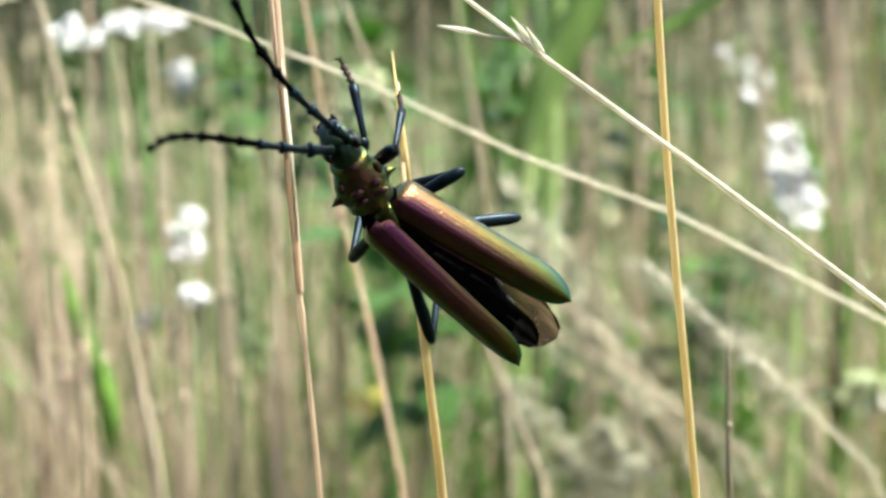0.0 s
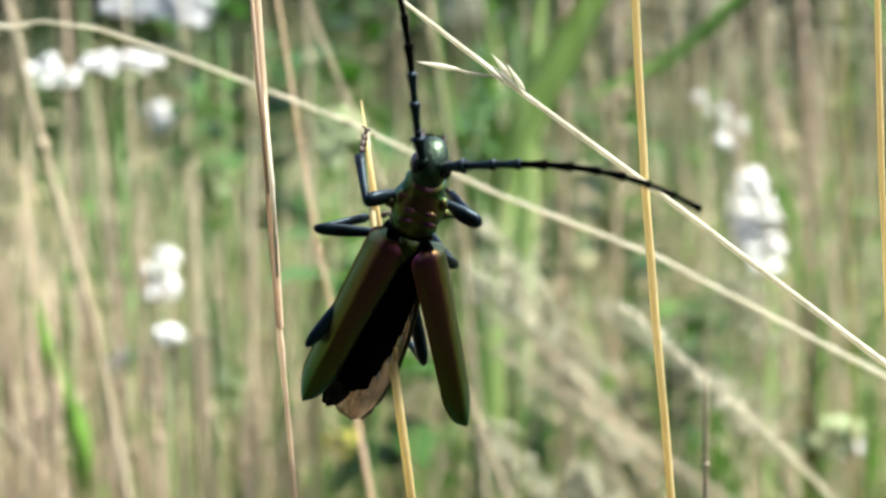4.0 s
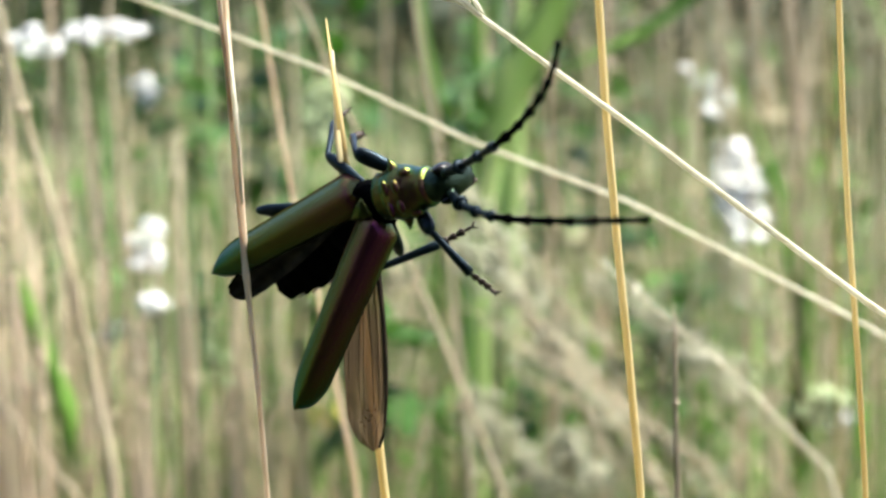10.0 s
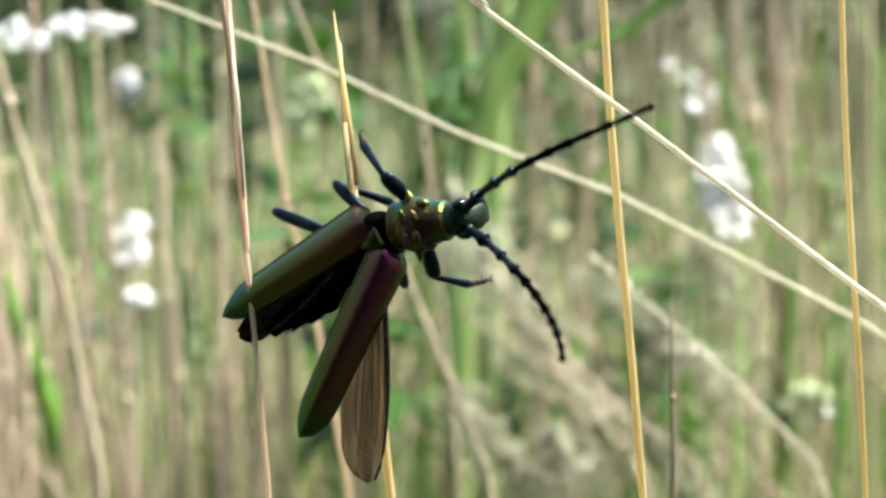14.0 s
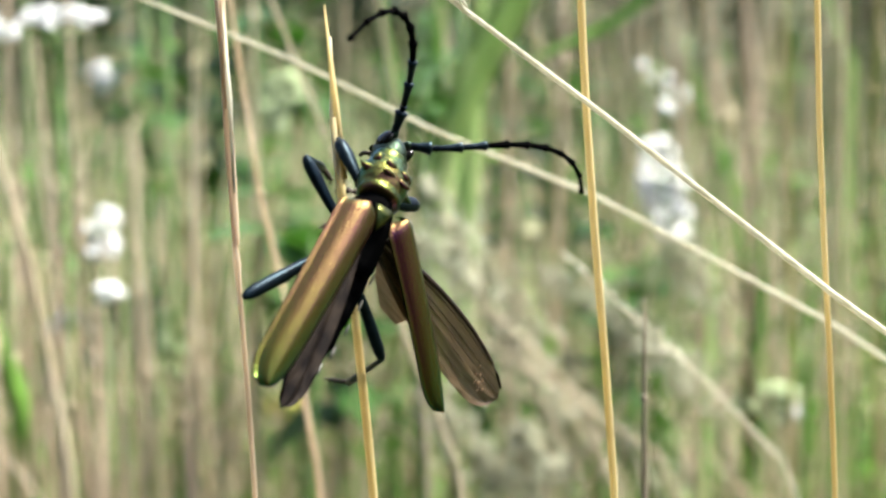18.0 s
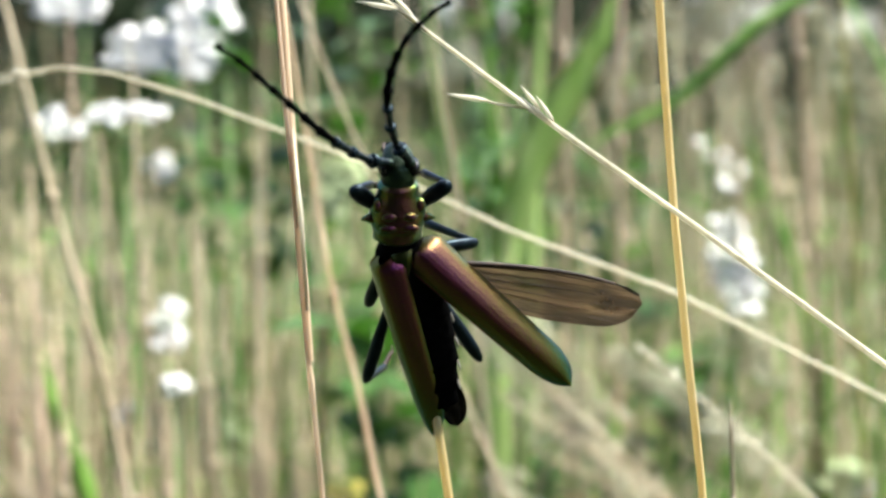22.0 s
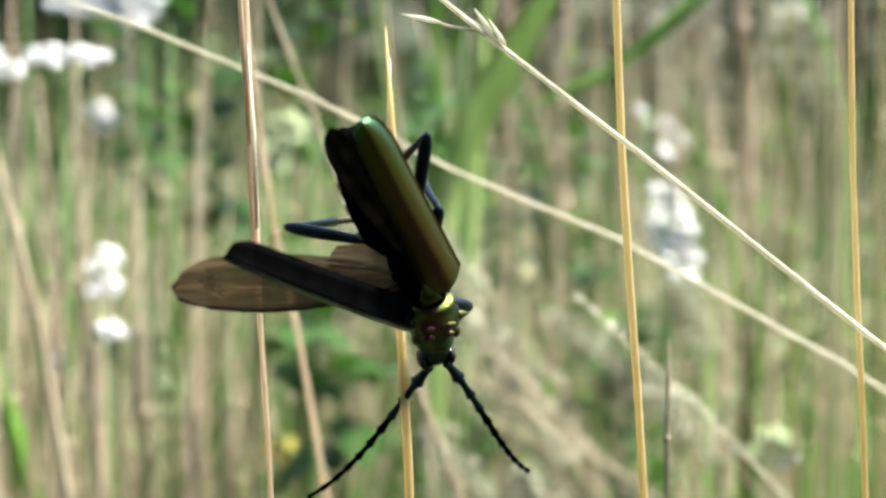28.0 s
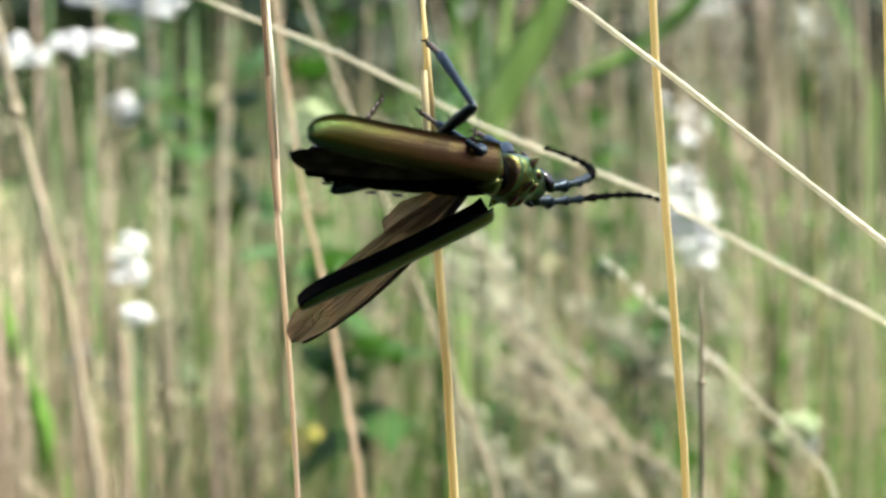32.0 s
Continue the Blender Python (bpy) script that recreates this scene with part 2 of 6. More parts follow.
def wing_material(name="smoky_wing_membrane", k=1.0):
    m, n, b, out = nodes_of(name)
    tc = n.nodes.new("ShaderNodeTexCoord").outputs["Object"]
    col = ramp_of(n, [(p, tuple(q * k for q in c)) for p, c in ((0.35, (0.085, 0.052, 0.030)), (0.55, (0.14, 0.092, 0.055)), (0.75, (0.23, 0.16, 0.10)))], noise_of(n, 420, tc, stretch=(4.0, 0.3, 1)))
    n.links.new(col, b.inputs["Base Color"])
    b.inputs["Roughness"].default_value = 0.32
    bump_of(n, b, noise_of(n, 900, tc, stretch=(4.0, 0.35, 1)), 0.9, 0.0003)
    lit = n.nodes.new("ShaderNodeBsdfTranslucent")
    n.links.new(col, lit.inputs[0])
    body = n.nodes.new("ShaderNodeMixShader")
    body.inputs[0].default_value = 0.35
    n.links.new(b.outputs[0], body.inputs[1])
    n.links.new(lit.outputs[0], body.inputs[2])
    tr = n.nodes.new("ShaderNodeBsdfTransparent")
    tr.inputs[0].default_value = (0.68, 0.48, 0.32, 1)
    mx = n.nodes.new("ShaderNodeMixShader")
    mx.inputs[0].default_value = 0.16
    n.links.new(body.outputs[0], mx.inputs[1])
    n.links.new(tr.outputs[0], mx.inputs[2])
    n.links.new(mx.outputs[0], out.inputs[0])
    return m


WING = wing_material()
VEIN = chitin("brown_wing_vein", [(0.3, (0.07, 0.045, 0.028)), (0.7, (0.13, 0.088, 0.056))], 900, 0.0, 0.5)
LOBE = wing_material("pale_wing_root", 2.4)
# Folded membrane painted dark, as the black abdomen would look through it.
FOLD = chitin("folded_wing_over_dark", [(0.35, (0.006, 0.004, 0.004)), (0.7, (0.030, 0.021, 0.016))], 420, 0.0, 0.6, gloss=0.08)


# ---- mesh helpers ----
def mesh_of(name, verts, faces, material, smooth=True):
    me = bpy.data.meshes.new(name)
    me.from_pydata([tuple(v) for v in verts], [], faces)
    if smooth:
        me.shade_smooth()
    me.materials.append(material)
    me.validate()
    return me


def part(name, data, parent, m=None, label=""):
    """Links a mesh as one object under its thing or part."""
    ob = new(name, data)
    ob.parent = parent
    if m is not None:
        ob.matrix_basis = m
    if label:
        tagged(ob, label)
    return ob


def thing(name, label, category, m=None, group="", kind=""):
    ob = new(name)
    ob.empty_display_size = 0.005
    if m is not None:
        ob.matrix_basis = m
    return tagged(ob, label, category, group, kind)


def rings(profile, sides=14, closed=True):
    """Skin over rings. profile rows: centre, half width vector, half height vector."""
    v, f = [], []
    for c, a, b in profile:
        for k in range(sides):
            g = 2 * math.pi * k / sides
            v.append(Vector(c) + Vector(a) * math.cos(g) + Vector(b) * math.sin(g))
    for i in range(len(profile) - 1):
        for k in range(sides):
            p, q = i * sides + k, i * sides + (k + 1) % sides
            f.append((p, q, q + sides, p + sides))
    if closed:
        f.append(tuple(range(sides))[::-1])
        e = (len(profile) - 1) * sides
        f.append(tuple(range(e, e + sides)))
    return v, f


def tube(points, radii, sides=8):
    prof = []
    pts = [Vector(p) for p in points]
    for i, p in enumerate(pts):
        d = (pts[min(i + 1, len(pts) - 1)] - pts[max(i - 1, 0)]).normalized()
        a = d.cross(Vector((0, 1, 0.02)))
        if a.length < 0.2:
            a = d.cross(Vector((1, 0, 0)))
        a.normalize()
        prof.append((p, a * radii[i], d.cross(a) * radii[i]))
    return rings(prof, sides)


def joined(pieces):
    v, f = [], []
    for pv, pf in pieces:
        o = len(v)
        v += list(pv)
        f += [tuple(i + o for i in q) for q in pf]
    return v, f


MM = 0.001


def lump(rows, sides=18, wobble=0.0, seed=0):
    """Body lump along y in millimetres. Rows: y, z top, z bottom, half width."""
    prof = []
    for i, (y, zt, zb, w) in enumerate(rows):
        k = 1 + wobble * math.sin(i * 2.1 + seed)
        prof.append(((0, y * MM, (zt + zb) / 2 * MM), (w * k * MM, 0, 0), (0, 0, (zt - zb) / 2 * k * MM)))
    return rings(prof, sides)


def ball(c, r, n=12, m=8):
    prof = []
    for i in range(m + 1):
        g = math.pi * i / m
        prof.append(((c[0], c[1] + r[1] * -math.cos(g), c[2]), (max(r[0] * math.sin(g), 1e-6), 0, 0), (0, 0, max(r[2] * math.sin(g), 1e-6))))
    return rings(prof, n)


# ---- ground and surroundings ----
def ground():
    v, f = [], []
    xs = [-400, -60, -12, -4, -2, -1.2, -0.6, -0.2, 0.2, 0.6, 1.2, 2, 4, 12, 60, 400]
    rng = random.Random(3)
    for y in xs:
        for x in xs:
            v.append((x, y, rng.uniform(-0.02, 0.0) if abs(x) + abs(y) > 1 else -0.004))
    k = len(xs)
    for j in range(k - 1):
        for i in range(k - 1):
            f.append((j * k + i, j * k + i + 1, (j + 1) * k + i + 1, (j + 1) * k + i))
    tagged(new("ground", mesh_of("ground", v, f, SOIL)), "dark meadow soil with dry litter under tall grass", "ground", kind="structure")


ground()


def blade_rows(rng, x, y, h, w, lean, face, bend, seg=5):
    """A grass blade from the ground: tapered, bent strip folded along its midrib."""
    v, f = [], []
    ca, sa = math.cos(face), math.sin(face)
    lx, ly = lean
    for i in range(seg + 1):
        s = i / seg
        q = s * s
        px, py, pz = x + lx * h * s + bend[0] * h * q, y + ly * h * s + bend[1] * h * q, h * (s - 0.25 * (bend[0] ** 2 + bend[1] ** 2) * q)
        ww = w * (1 - s) ** 0.6 * (0.7 + 0.5 * s) + 0.0002
        v += [(px - ca * ww, py - sa * ww, pz), (px + sa * ww * 0.35, py - ca * ww * 0.35, pz), (px + ca * ww, py + sa * ww, pz)]
        if i:
            b = 3 * i
            f += [(b - 3, b - 2, b + 1, b), (b - 2, b - 1, b + 2, b + 1)]
    return v, f


def straw_rows(x, y, h, r, lean, bend, seg=5, sides=4):
    prof = []
    for i in range(seg + 1):
        s = i / seg
        p = Vector((x + lean[0] * h * s + bend[0] * h * s * s, y + lean[1] * h * s, h * s))
        rr = r * (1.1 - 0.5 * s) * (1.0 if i < seg else 0.15)
        prof.append((p, (rr, 0, 0), (0, rr, 0)))
    return rings(prof, sides, False)


def meadow():
    """Uncountable grass behind and around the beetle's stem."""
    rng = random.Random(11)
    tan, grn, far = [], [], []

    def patch(n, y0, y1, u0, u1, straw, hmin, hmax, thick=1.0, tall=0.45):
        for _ in range(n):
            y = y0 + (y1 - y0) * rng.random() ** 1.3
            u = rng.uniform(u0, u1)
            x = u * (y + 0.13)
            h = rng.uniform(hmin, hmax) if rng.random() < tall else 0.6 + (y + 0.13) * math.tan(radians(rng.uniform(-19.0, -3.0)))
            h = max(h, 0.12)
            if rng.random() < straw:
                tan.append(straw_rows(x, y, h, rng.uniform(0.0007, 0.0016) * thick, (rng.gauss(-0.04, 0.13), rng.gauss(0, 0.06)), (rng.gauss(-0.02, 0.16), 0)))
            else:
                # blades past 0.7 m go to the shade-darkened copy
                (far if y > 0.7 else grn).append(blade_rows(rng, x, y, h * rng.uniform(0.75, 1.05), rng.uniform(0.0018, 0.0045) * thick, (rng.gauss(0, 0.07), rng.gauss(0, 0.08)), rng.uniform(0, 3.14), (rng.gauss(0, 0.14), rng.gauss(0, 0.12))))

    patch(300, 0.26, 0.80, -0.75, -0.06, 0.80, 0.48, 0.66, 0.85)
    patch(110, 0.17, 0.30, -0.42, -0.12, 1.0, 0.50, 0.62, 0.55)
    patch(150, 0.30, 0.80, -0.12, 0.35, 0.36, 0.46, 0.66, 0.8)
    patch(240, 0.28, 0.80, 0.12, 0.80, 0.40, 0.48, 0.68, 0.8)
    patch(420, 0.34, 0.80, -0.80, 0.80, 0.52, 0.36, 0.54)
    patch(1200, 0.80, 2.2, -0.8, 0.8, 0.28, 0.4, 0.68, 1.5, 0.6)
    patch(1100, 2.2, 6.0, -0.9, 0.9, 0.22, 0.55, 1.0, 3.0, 1.0)
    # bright beige stalks in the open, on one side and far up the other
    lit = []
    for n, y0, y1, u0, u1, h0, h1, r0 in ((110, 0.22, 0.5, -0.55, -0.18, 0.46, 0.66, 0.0012), (110, 0.2, 0.42, -0.42, -0.2, 0.42, 0.54, 0.0014), (55, 0.30, 0.6, 0.12, 0.45, 0.60, 0.78, 0.0009), (40, 0.22, 0.42, -0.22, 0.04, 0.42, 0.52, 0.0011)):
        for _ in range(n):
            y, u = rng.uniform(y0, y1), rng.uniform(u0, u1)
            lit.append(straw_rows(u * (y + 0.13), y, rng.uniform(h0, h1), r0 * rng.uniform(0.6, 1.3), (rng.gauss(-0.03, 0.06), rng.gauss(0, 0.06)), (rng.gauss(-0.02, 0.08), 0)))
    # bent and fallen blades lying across the upright ones
    slant = []
    for _ in range(230):
        y, u = rng.uniform(0.22, 0.62), rng.uniform(-0.5, 0.6)
        h = 0.6 + (y + 0.13) * math.tan(radians(rng.uniform(-15.0, 1.0)))
        lean = rng.choice((-1, 1)) * rng.uniform(0.25, 0.75)
        x = u * (y + 0.13) - lean * h * 0.8
        if rng.random() < 0.6:
            slant.append(straw_rows(x, y, h, rng.uniform(0.0004, 0.0009), (lean, rng.gauss(0, 0.05)), (rng.gauss(0, 0.22), 0), 7))
        else:
            grn.append(blade_rows(rng, x, y, h, rng.uniform(0.0012, 0.003), (lean, rng.gauss(0, 0.05)), rng.uniform(0, 3.14), (rng.gauss(0, 0.25), rng.gauss(0, 0.1)), 7))
    tagged(new("bent_grass", mesh_of("bent_grass", *joined(slant), FIELD_B)), "pale bent grass stalks lying across the meadow", "grass", kind="stuff")
    tagged(new("beige_grass", mesh_of("beige_grass", *joined(lit), FIELD_B)), "sunlit beige dry grass stalks of a summer meadow", "grass", kind="stuff")
    # small leaves and bits of dry litter caught among the stalks
    bits = ([], []), ([], [])
    for _ in range(8000):
        y = 0.30 + 0.75 * rng.random() ** 1.2
        u = rng.uniform(-0.75, 0.75)
        z = 0.6 + (y + 0.13) * math.tan(radians(rng.triangular(-19.5, 3.0, -15.0)))
        clump = math.sin(u * 23 + z * 17) + math.sin(u * 41 - z * 29 + 1.7) + math.sin(z * 37 + y * 11)
        if clump < -0.2 and rng.random() < 0.8:
            continue
        green = rng.random() < (0.3 if u < -0.12 else 0.5)
        v, f = bits[1 if green else 0]
        s = rng.uniform(0.0025, 0.007) * (0.7 + y)
        w = s * (rng.uniform(0.2, 0.45) if green else rng.uniform(0.06, 0.3))
        t1 = Vector((rng.gauss(0, 0.8), rng.gauss(0, 0.8), rng.gauss(0, 0.6))).normalized()
        t2 = t1.cross(Vector((rng.gauss(0, 1), rng.gauss(0, 1), rng.gauss(0, 1)))).normalized()
        c = Vector((u * (y + 0.13), y, z))
        o = len(v)
        v += [c - t1 * s, c - t1 * s * 0.3 + t2 * w, c + t1 * s * 0.4 + t2 * w * 0.8, c + t1 * s, c + t1 * s * 0.4 - t2 * w * 0.8, c - t1 * s * 0.3 - t2 * w]
        f.append((o, o + 1, o + 2, o + 3, o + 4, o + 5))
    tan.append(bits[0])
    grn.append(bits[1])
    # unseen herbs added low under and around the beetle, colour darkened for dim reflections
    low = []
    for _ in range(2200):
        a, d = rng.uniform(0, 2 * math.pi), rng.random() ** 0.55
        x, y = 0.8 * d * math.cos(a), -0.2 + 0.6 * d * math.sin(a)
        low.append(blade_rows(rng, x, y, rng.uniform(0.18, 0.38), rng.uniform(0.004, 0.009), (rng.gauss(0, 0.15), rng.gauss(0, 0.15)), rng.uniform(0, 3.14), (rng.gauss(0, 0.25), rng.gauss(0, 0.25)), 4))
    tagged(new("undergrowth", mesh_of("undergrowth", *joined(low), SHADE_LEAF)), "unseen low undergrowth added beneath the tall grass, darkened like deep shade", "undergrowth", kind="stuff")
    # taller grass on the near side
    for _ in range(1500):
        a = rng.uniform(0, 2 * math.pi)
        d = rng.uniform(0.6, 2.5)
        x, y = d * math.sin(a), d * math.cos(a) - 0.13
        if y > 0.15 and abs(x) < 0.8 * (y + 0.13):
            continue
        h = rng.uniform(0.6, 1.1)
        if rng.random() < 0.45:
            tan.append(straw_rows(x, y, h, rng.uniform(0.0012, 0.0025), (rng.gauss(0, 0.08), rng.gauss(0, 0.08)), (rng.gauss(0, 0.1), 0), 3, 3))
        else:
            grn.append(blade_rows(rng, x, y, h, rng.uniform(0.003, 0.008), (rng.gauss(0, 0.1), rng.gauss(0, 0.1)), rng.uniform(0, 3.14), (rng.gauss(0, 0.2), rng.gauss(0, 0.2)), 4))
    tagged(new("dry_grass", mesh_of("dry_grass", *joined(tan), FIELD_T)), "dense dry tan grass stalks of a summer meadow", "grass", kind="stuff")
    tagged(new("far_grass", mesh_of("far_grass", *joined(far), FIELD_D)), "green grass blades further off in the meadow, shade put into their colour", "grass", kind="stuff")
    tagged(new("green_grass", mesh_of("green_grass", *joined(grn), FIELD_G)), "dense green grass blades of a summer meadow", "grass", kind="stuff")


meadow()


def hedge_and_near_screen():
    """Dark leafy hedge round the meadow, seen as a dim band past the grass, and an added leaf screen."""
    rng = random.Random(5)
    v, f = [], []
    for _ in range(8500):
        a = rng.uniform(0, 2 * math.pi)
        d = rng.uniform(9, 12)
        x, y, z = d * math.sin(a), d * math.cos(a), rng.random() ** 1.5 * 3.4 * (0.8 + 0.2 * math.sin(a * 7))
        s = rng.uniform(0.25, 0.55)
        t1 = Vector((rng.gauss(0, 1), rng.gauss(0, 1), rng.gauss(0, 1))).normalized()
        t2 = t1.orthogonal().normalized()
        o = len(v)
        c = Vector((x, y, z))
        v += [c - t1 * s, c + t2 * s * 0.5, c + t1 * s, c - t2 * s * 0.5]
        f.append((o, o + 1, o + 2, o + 3))
    # unseen clump of leaves added behind the camera to darken reflections on the beetle
    for _ in range(3200):
        a, z = rng.uniform(0, 2 * math.pi), rng.random() * 2.0
        d = rng.random() ** 0.4 * (1.05 - 0.10 * (z / 2.0) ** 4 + 0.08 * math.sin(3 * a + 2 * z))
        x, y = -0.29 + 0.56 * d * math.cos(a), -0.86 + 0.42 * d * math.sin(a)
        s = rng.uniform(0.05, 0.11)
        t1 = Vector((rng.gauss(0, 1), rng.gauss(0, 1), rng.gauss(0, 1))).normalized()
        t2 = t1.orthogonal().normalized()
        o = len(v)
        c = Vector((x, y, z))
        v += [c - t1 * s, c + t2 * s * 0.55, c + t1 * s, c - t2 * s * 0.55]
        f.append((o, o + 1, o + 2, o + 3))
    tagged(new("hedge", mesh_of("hedge", v, f, SHADE_LEAF)), "dark green leafy hedge round the meadow, with an unseen screen of leaves added behind the camera", "hedge", kind="stuff")


hedge_and_near_screen()


# ---- the stems close to the beetle ----
def stem_mesh(length, r0, r1, knots=(), ridge=0.06, bow=0.0, sides=12):
    """A dry stalk along z, slightly bowed, thicker at its knots."""
    prof = []
    n = 60
    zs = sorted(set([length * i / n for i in range(n + 1)] + [k + d for k in knots for d in (-0.004, -0.0012, 0.0, 0.0012, 0.004)]))
    for z in zs:
        s = z / length
        r = r0 + (r1 - r0) * s
        for k in knots:
            r *= 1 + 0.45 * math.exp(-((z - k) / 0.0012) ** 2)
        b = bow * math.sin(math.pi * s) + 0.00025 * math.sin(z * 90)
        r *= 1 + ridge * math.sin(z * 160) * 0.3
        prof.append(((b, 0, z), (r, 0, 0), (0, r, 0)))
    return rings(prof, sides)


def seed_husk(length, w):
    """A slim spikelet along z: two keeled bracts closing to a point."""
    v, f = rings([((0, 0, length * s), (w * k, 0, 0), (0, w * k * 0.7, 0)) for s, k in ((0, .25), (.12, .7), (.35, 1), (.6, .8), (.85, .4), (1.0, .05))], 8)
    return v, f


def leaf_sheath(z0, z1, r, flare):
    """A dry sheath wrapped on a stalk, open at its upper end."""
    prof = []
    for i in range(9):
        s = i / 8
        prof.append(((flare * s * s, 0, z0 + (z1 - z0) * s), (r * (1.0 + 0.2 * math.sin(3.1 * s) + 0.12 * math.sin(17 * s) + 0.5 * s), 0, 0), (0, r * (1 + 0.4 * s), 0)))
    return rings(prof, 10, False)


def beetle_stem():
    ob = thing("grass_stalk", "dry golden grass stalk with a split tip, climbed by a beetle", "grass stem", pose(0.047, 0, 0, 0, -5.0, 0), "dry stems round the beetle")
    part("stalk", mesh_of("stalk", *stem_mesh(0.612, 0.0009, 0.00042, (0.31,)), STRAW), ob)
    part("split_tip", mesh_of("split_tip", *tube([(0.0001, 0, 0.606), (0.0, 0, 0.613), (-0.0002, 0, 0.6225)], [0.00044, 0.00034, 0.00006]), STRAW), ob)
    part("split_tip", mesh_of("split_tip", *tube([(-0.0003, 0.0002, 0.604), (-0.0004, 0.0002, 0.612), (0.0001, 0.0002, 0.6195)], [0.0004, 0.0003, 0.00008]), PALE), ob)
    return ob


def sheathed_stem():
    ob = thing("grass_stalk", "reddish dry grass stem with a papery leaf sheath", "grass stem", pose(0.0155, 0, 0, 0, -3.1, 0), "dry stems round the beetle")
    part("stalk", mesh_of("stalk", *stem_mesh(0.70, 0.00045, 0.00022, (0.30, 0.596)), PINK), ob)
    part("sheath", mesh_of("sheath", *leaf_sheath(0.598, 0.668, 0.00036, -0.0002), PINK), ob)
    part("husk", mesh_of("husk", *tube([(-0.0001, -0.0003, 0.611), (-0.0003, -0.0004, 0.622), (-0.0002, -0.0003, 0.642)], [0.00012, 0.00026, 0.00006]), PINK), ob)
    part("husk", mesh_of("husk", *tube([(0.0002, -0.0003, 0.603), (0.0003, -0.0004, 0.612), (0.0002, -0.0003, 0.6205)], [0.00012, 0.00026, 0.00005]), HUSK), ob)
    return ob


BEETLE_STEM = beetle_stem()
SHEATHED_STEM = sheathed_stem()


def straight_stem(x, lean, r, bow, label, material, y=0.0, length=0.72, leany=0.0):
    ob = thing("grass_stalk", label, "grass stem", pose(x, y, 0, leany, lean, 0), "dry stems round the beetle")
    part("culm", mesh_of("culm", *stem_mesh(length, r * 1.25, r, (0.24, 0.48), bow=bow), material), ob)
    for z in (0.24, 0.48):
        part("node", mesh_of("node", *ball((bow * math.sin(math.pi * z / length), 0, z), (r * 1.9, 0.0012, r * 1.9)), PINK), ob)
    return ob


straight_stem(0.0708, -4.95, 0.00037, 0.0006, "smooth golden dry grass stem standing upright", STRAW)
straight_stem(0.0905, -4.7, 0.00028, 0.0004, "slender golden dry grass stem standing upright", STRAW)


def panicle():
    """The fallen-over pale stalk that ends in sparse spikelets."""
    ob = thing("grass_panicle", "pale slanting grass stalk with sparse whitish spikelets", "grass stem", pose(0, 0, 0))
    pts = [Vector((0.0720, 0.012, 0.5700)), Vector((0.0570, -0.0015, 0.5828)), Vector((0.0423, -0.0022, 0.5929)), Vector((0.0200, -0.0022, 0.6096)), Vector((0.0062, -0.0022, 0.6196)), Vector((0.0005, -0.0022, 0.6239)), Vector((-0.0100, -0.0022, 0.6320)), Vector((-0.0175, -0.002, 0.6377))]
    part("stalk", mesh_of("stalk", *tube(pts, [0.00045, 0.00036, 0.00032, 0.00028, 0.00026, 0.00022, 0.00015, 0.00008]), PALE), ob)
    low = [Vector((0.30, 0.06, 0.0)), Vector((0.20, 0.045, 0.34)), Vector((0.115, 0.03, 0.515)), pts[0]]
    part("lower_stalk", mesh_of("lower_stalk", *tube(low, [0.0010, 0.0009, 0.0007, 0.0006]), PALE), ob)
    husk = mesh_of("spikelet", *seed_husk(0.0040, 0.00036), HUSK)
    small = mesh_of("spikelet", *seed_husk(0.0030, 0.00030), HUSK)

    def spike(p, d, me=husk):
        part("spikelet", me, ob, Matrix.Translation(p) @ Vector(d).to_track_quat("Z", "Y").to_matrix().to_4x4())

    def twig(*q):
        part("branch", mesh_of("branch", *tube([Vector(p) for p in q], [0.00015, 0.00013, 0.0001]), PALE), ob)

    spike((0.0062, -0.0026, 0.6196), (-0.75, 0, 0.66))
    spike((0.0047, -0.0027, 0.6205), (-0.76, 0, 0.65))
    spike((0.0052, -0.0025, 0.6209), (-0.62, 0, 0.78), small)
    spike((0.0064, -0.0027, 0.6198), (-0.56, 0, 0.83), small)
    twig((0.0040, -0.0024, 0.6211), (0.0012, -0.0028, 0.6215), (-0.0002, -0.003, 0.6219))
    spike((0.0004, -0.003, 0.6218), (-0.98, 0, 0.18))
    twig((-0.0052, -0.0024, 0.6283), (-0.0072, -0.0026, 0.6299), (-0.0086, -0.0026, 0.6306))
    spike((-0.0052, -0.0024, 0.6283), (-0.75, 0, 0.66))
    spike((-0.0064, -0.0024, 0.6296), (-0.68, 0, 0.73), small)
    spike((-0.0078, -0.0026, 0.6303), (-0.97, 0, 0.20))
    twig((-0.0090, -0.0024, 0.6312), (-0.0104, -0.0025, 0.6326), (-0.0112, -0.0025, 0.6336))
    spike((-0.0108, -0.0025, 0.6331), (-0.62, 0, 0.78))
    spike((-0.0165, -0.0022, 0.6370), (-0.9, 0, 0.3))
    return ob


panicle()


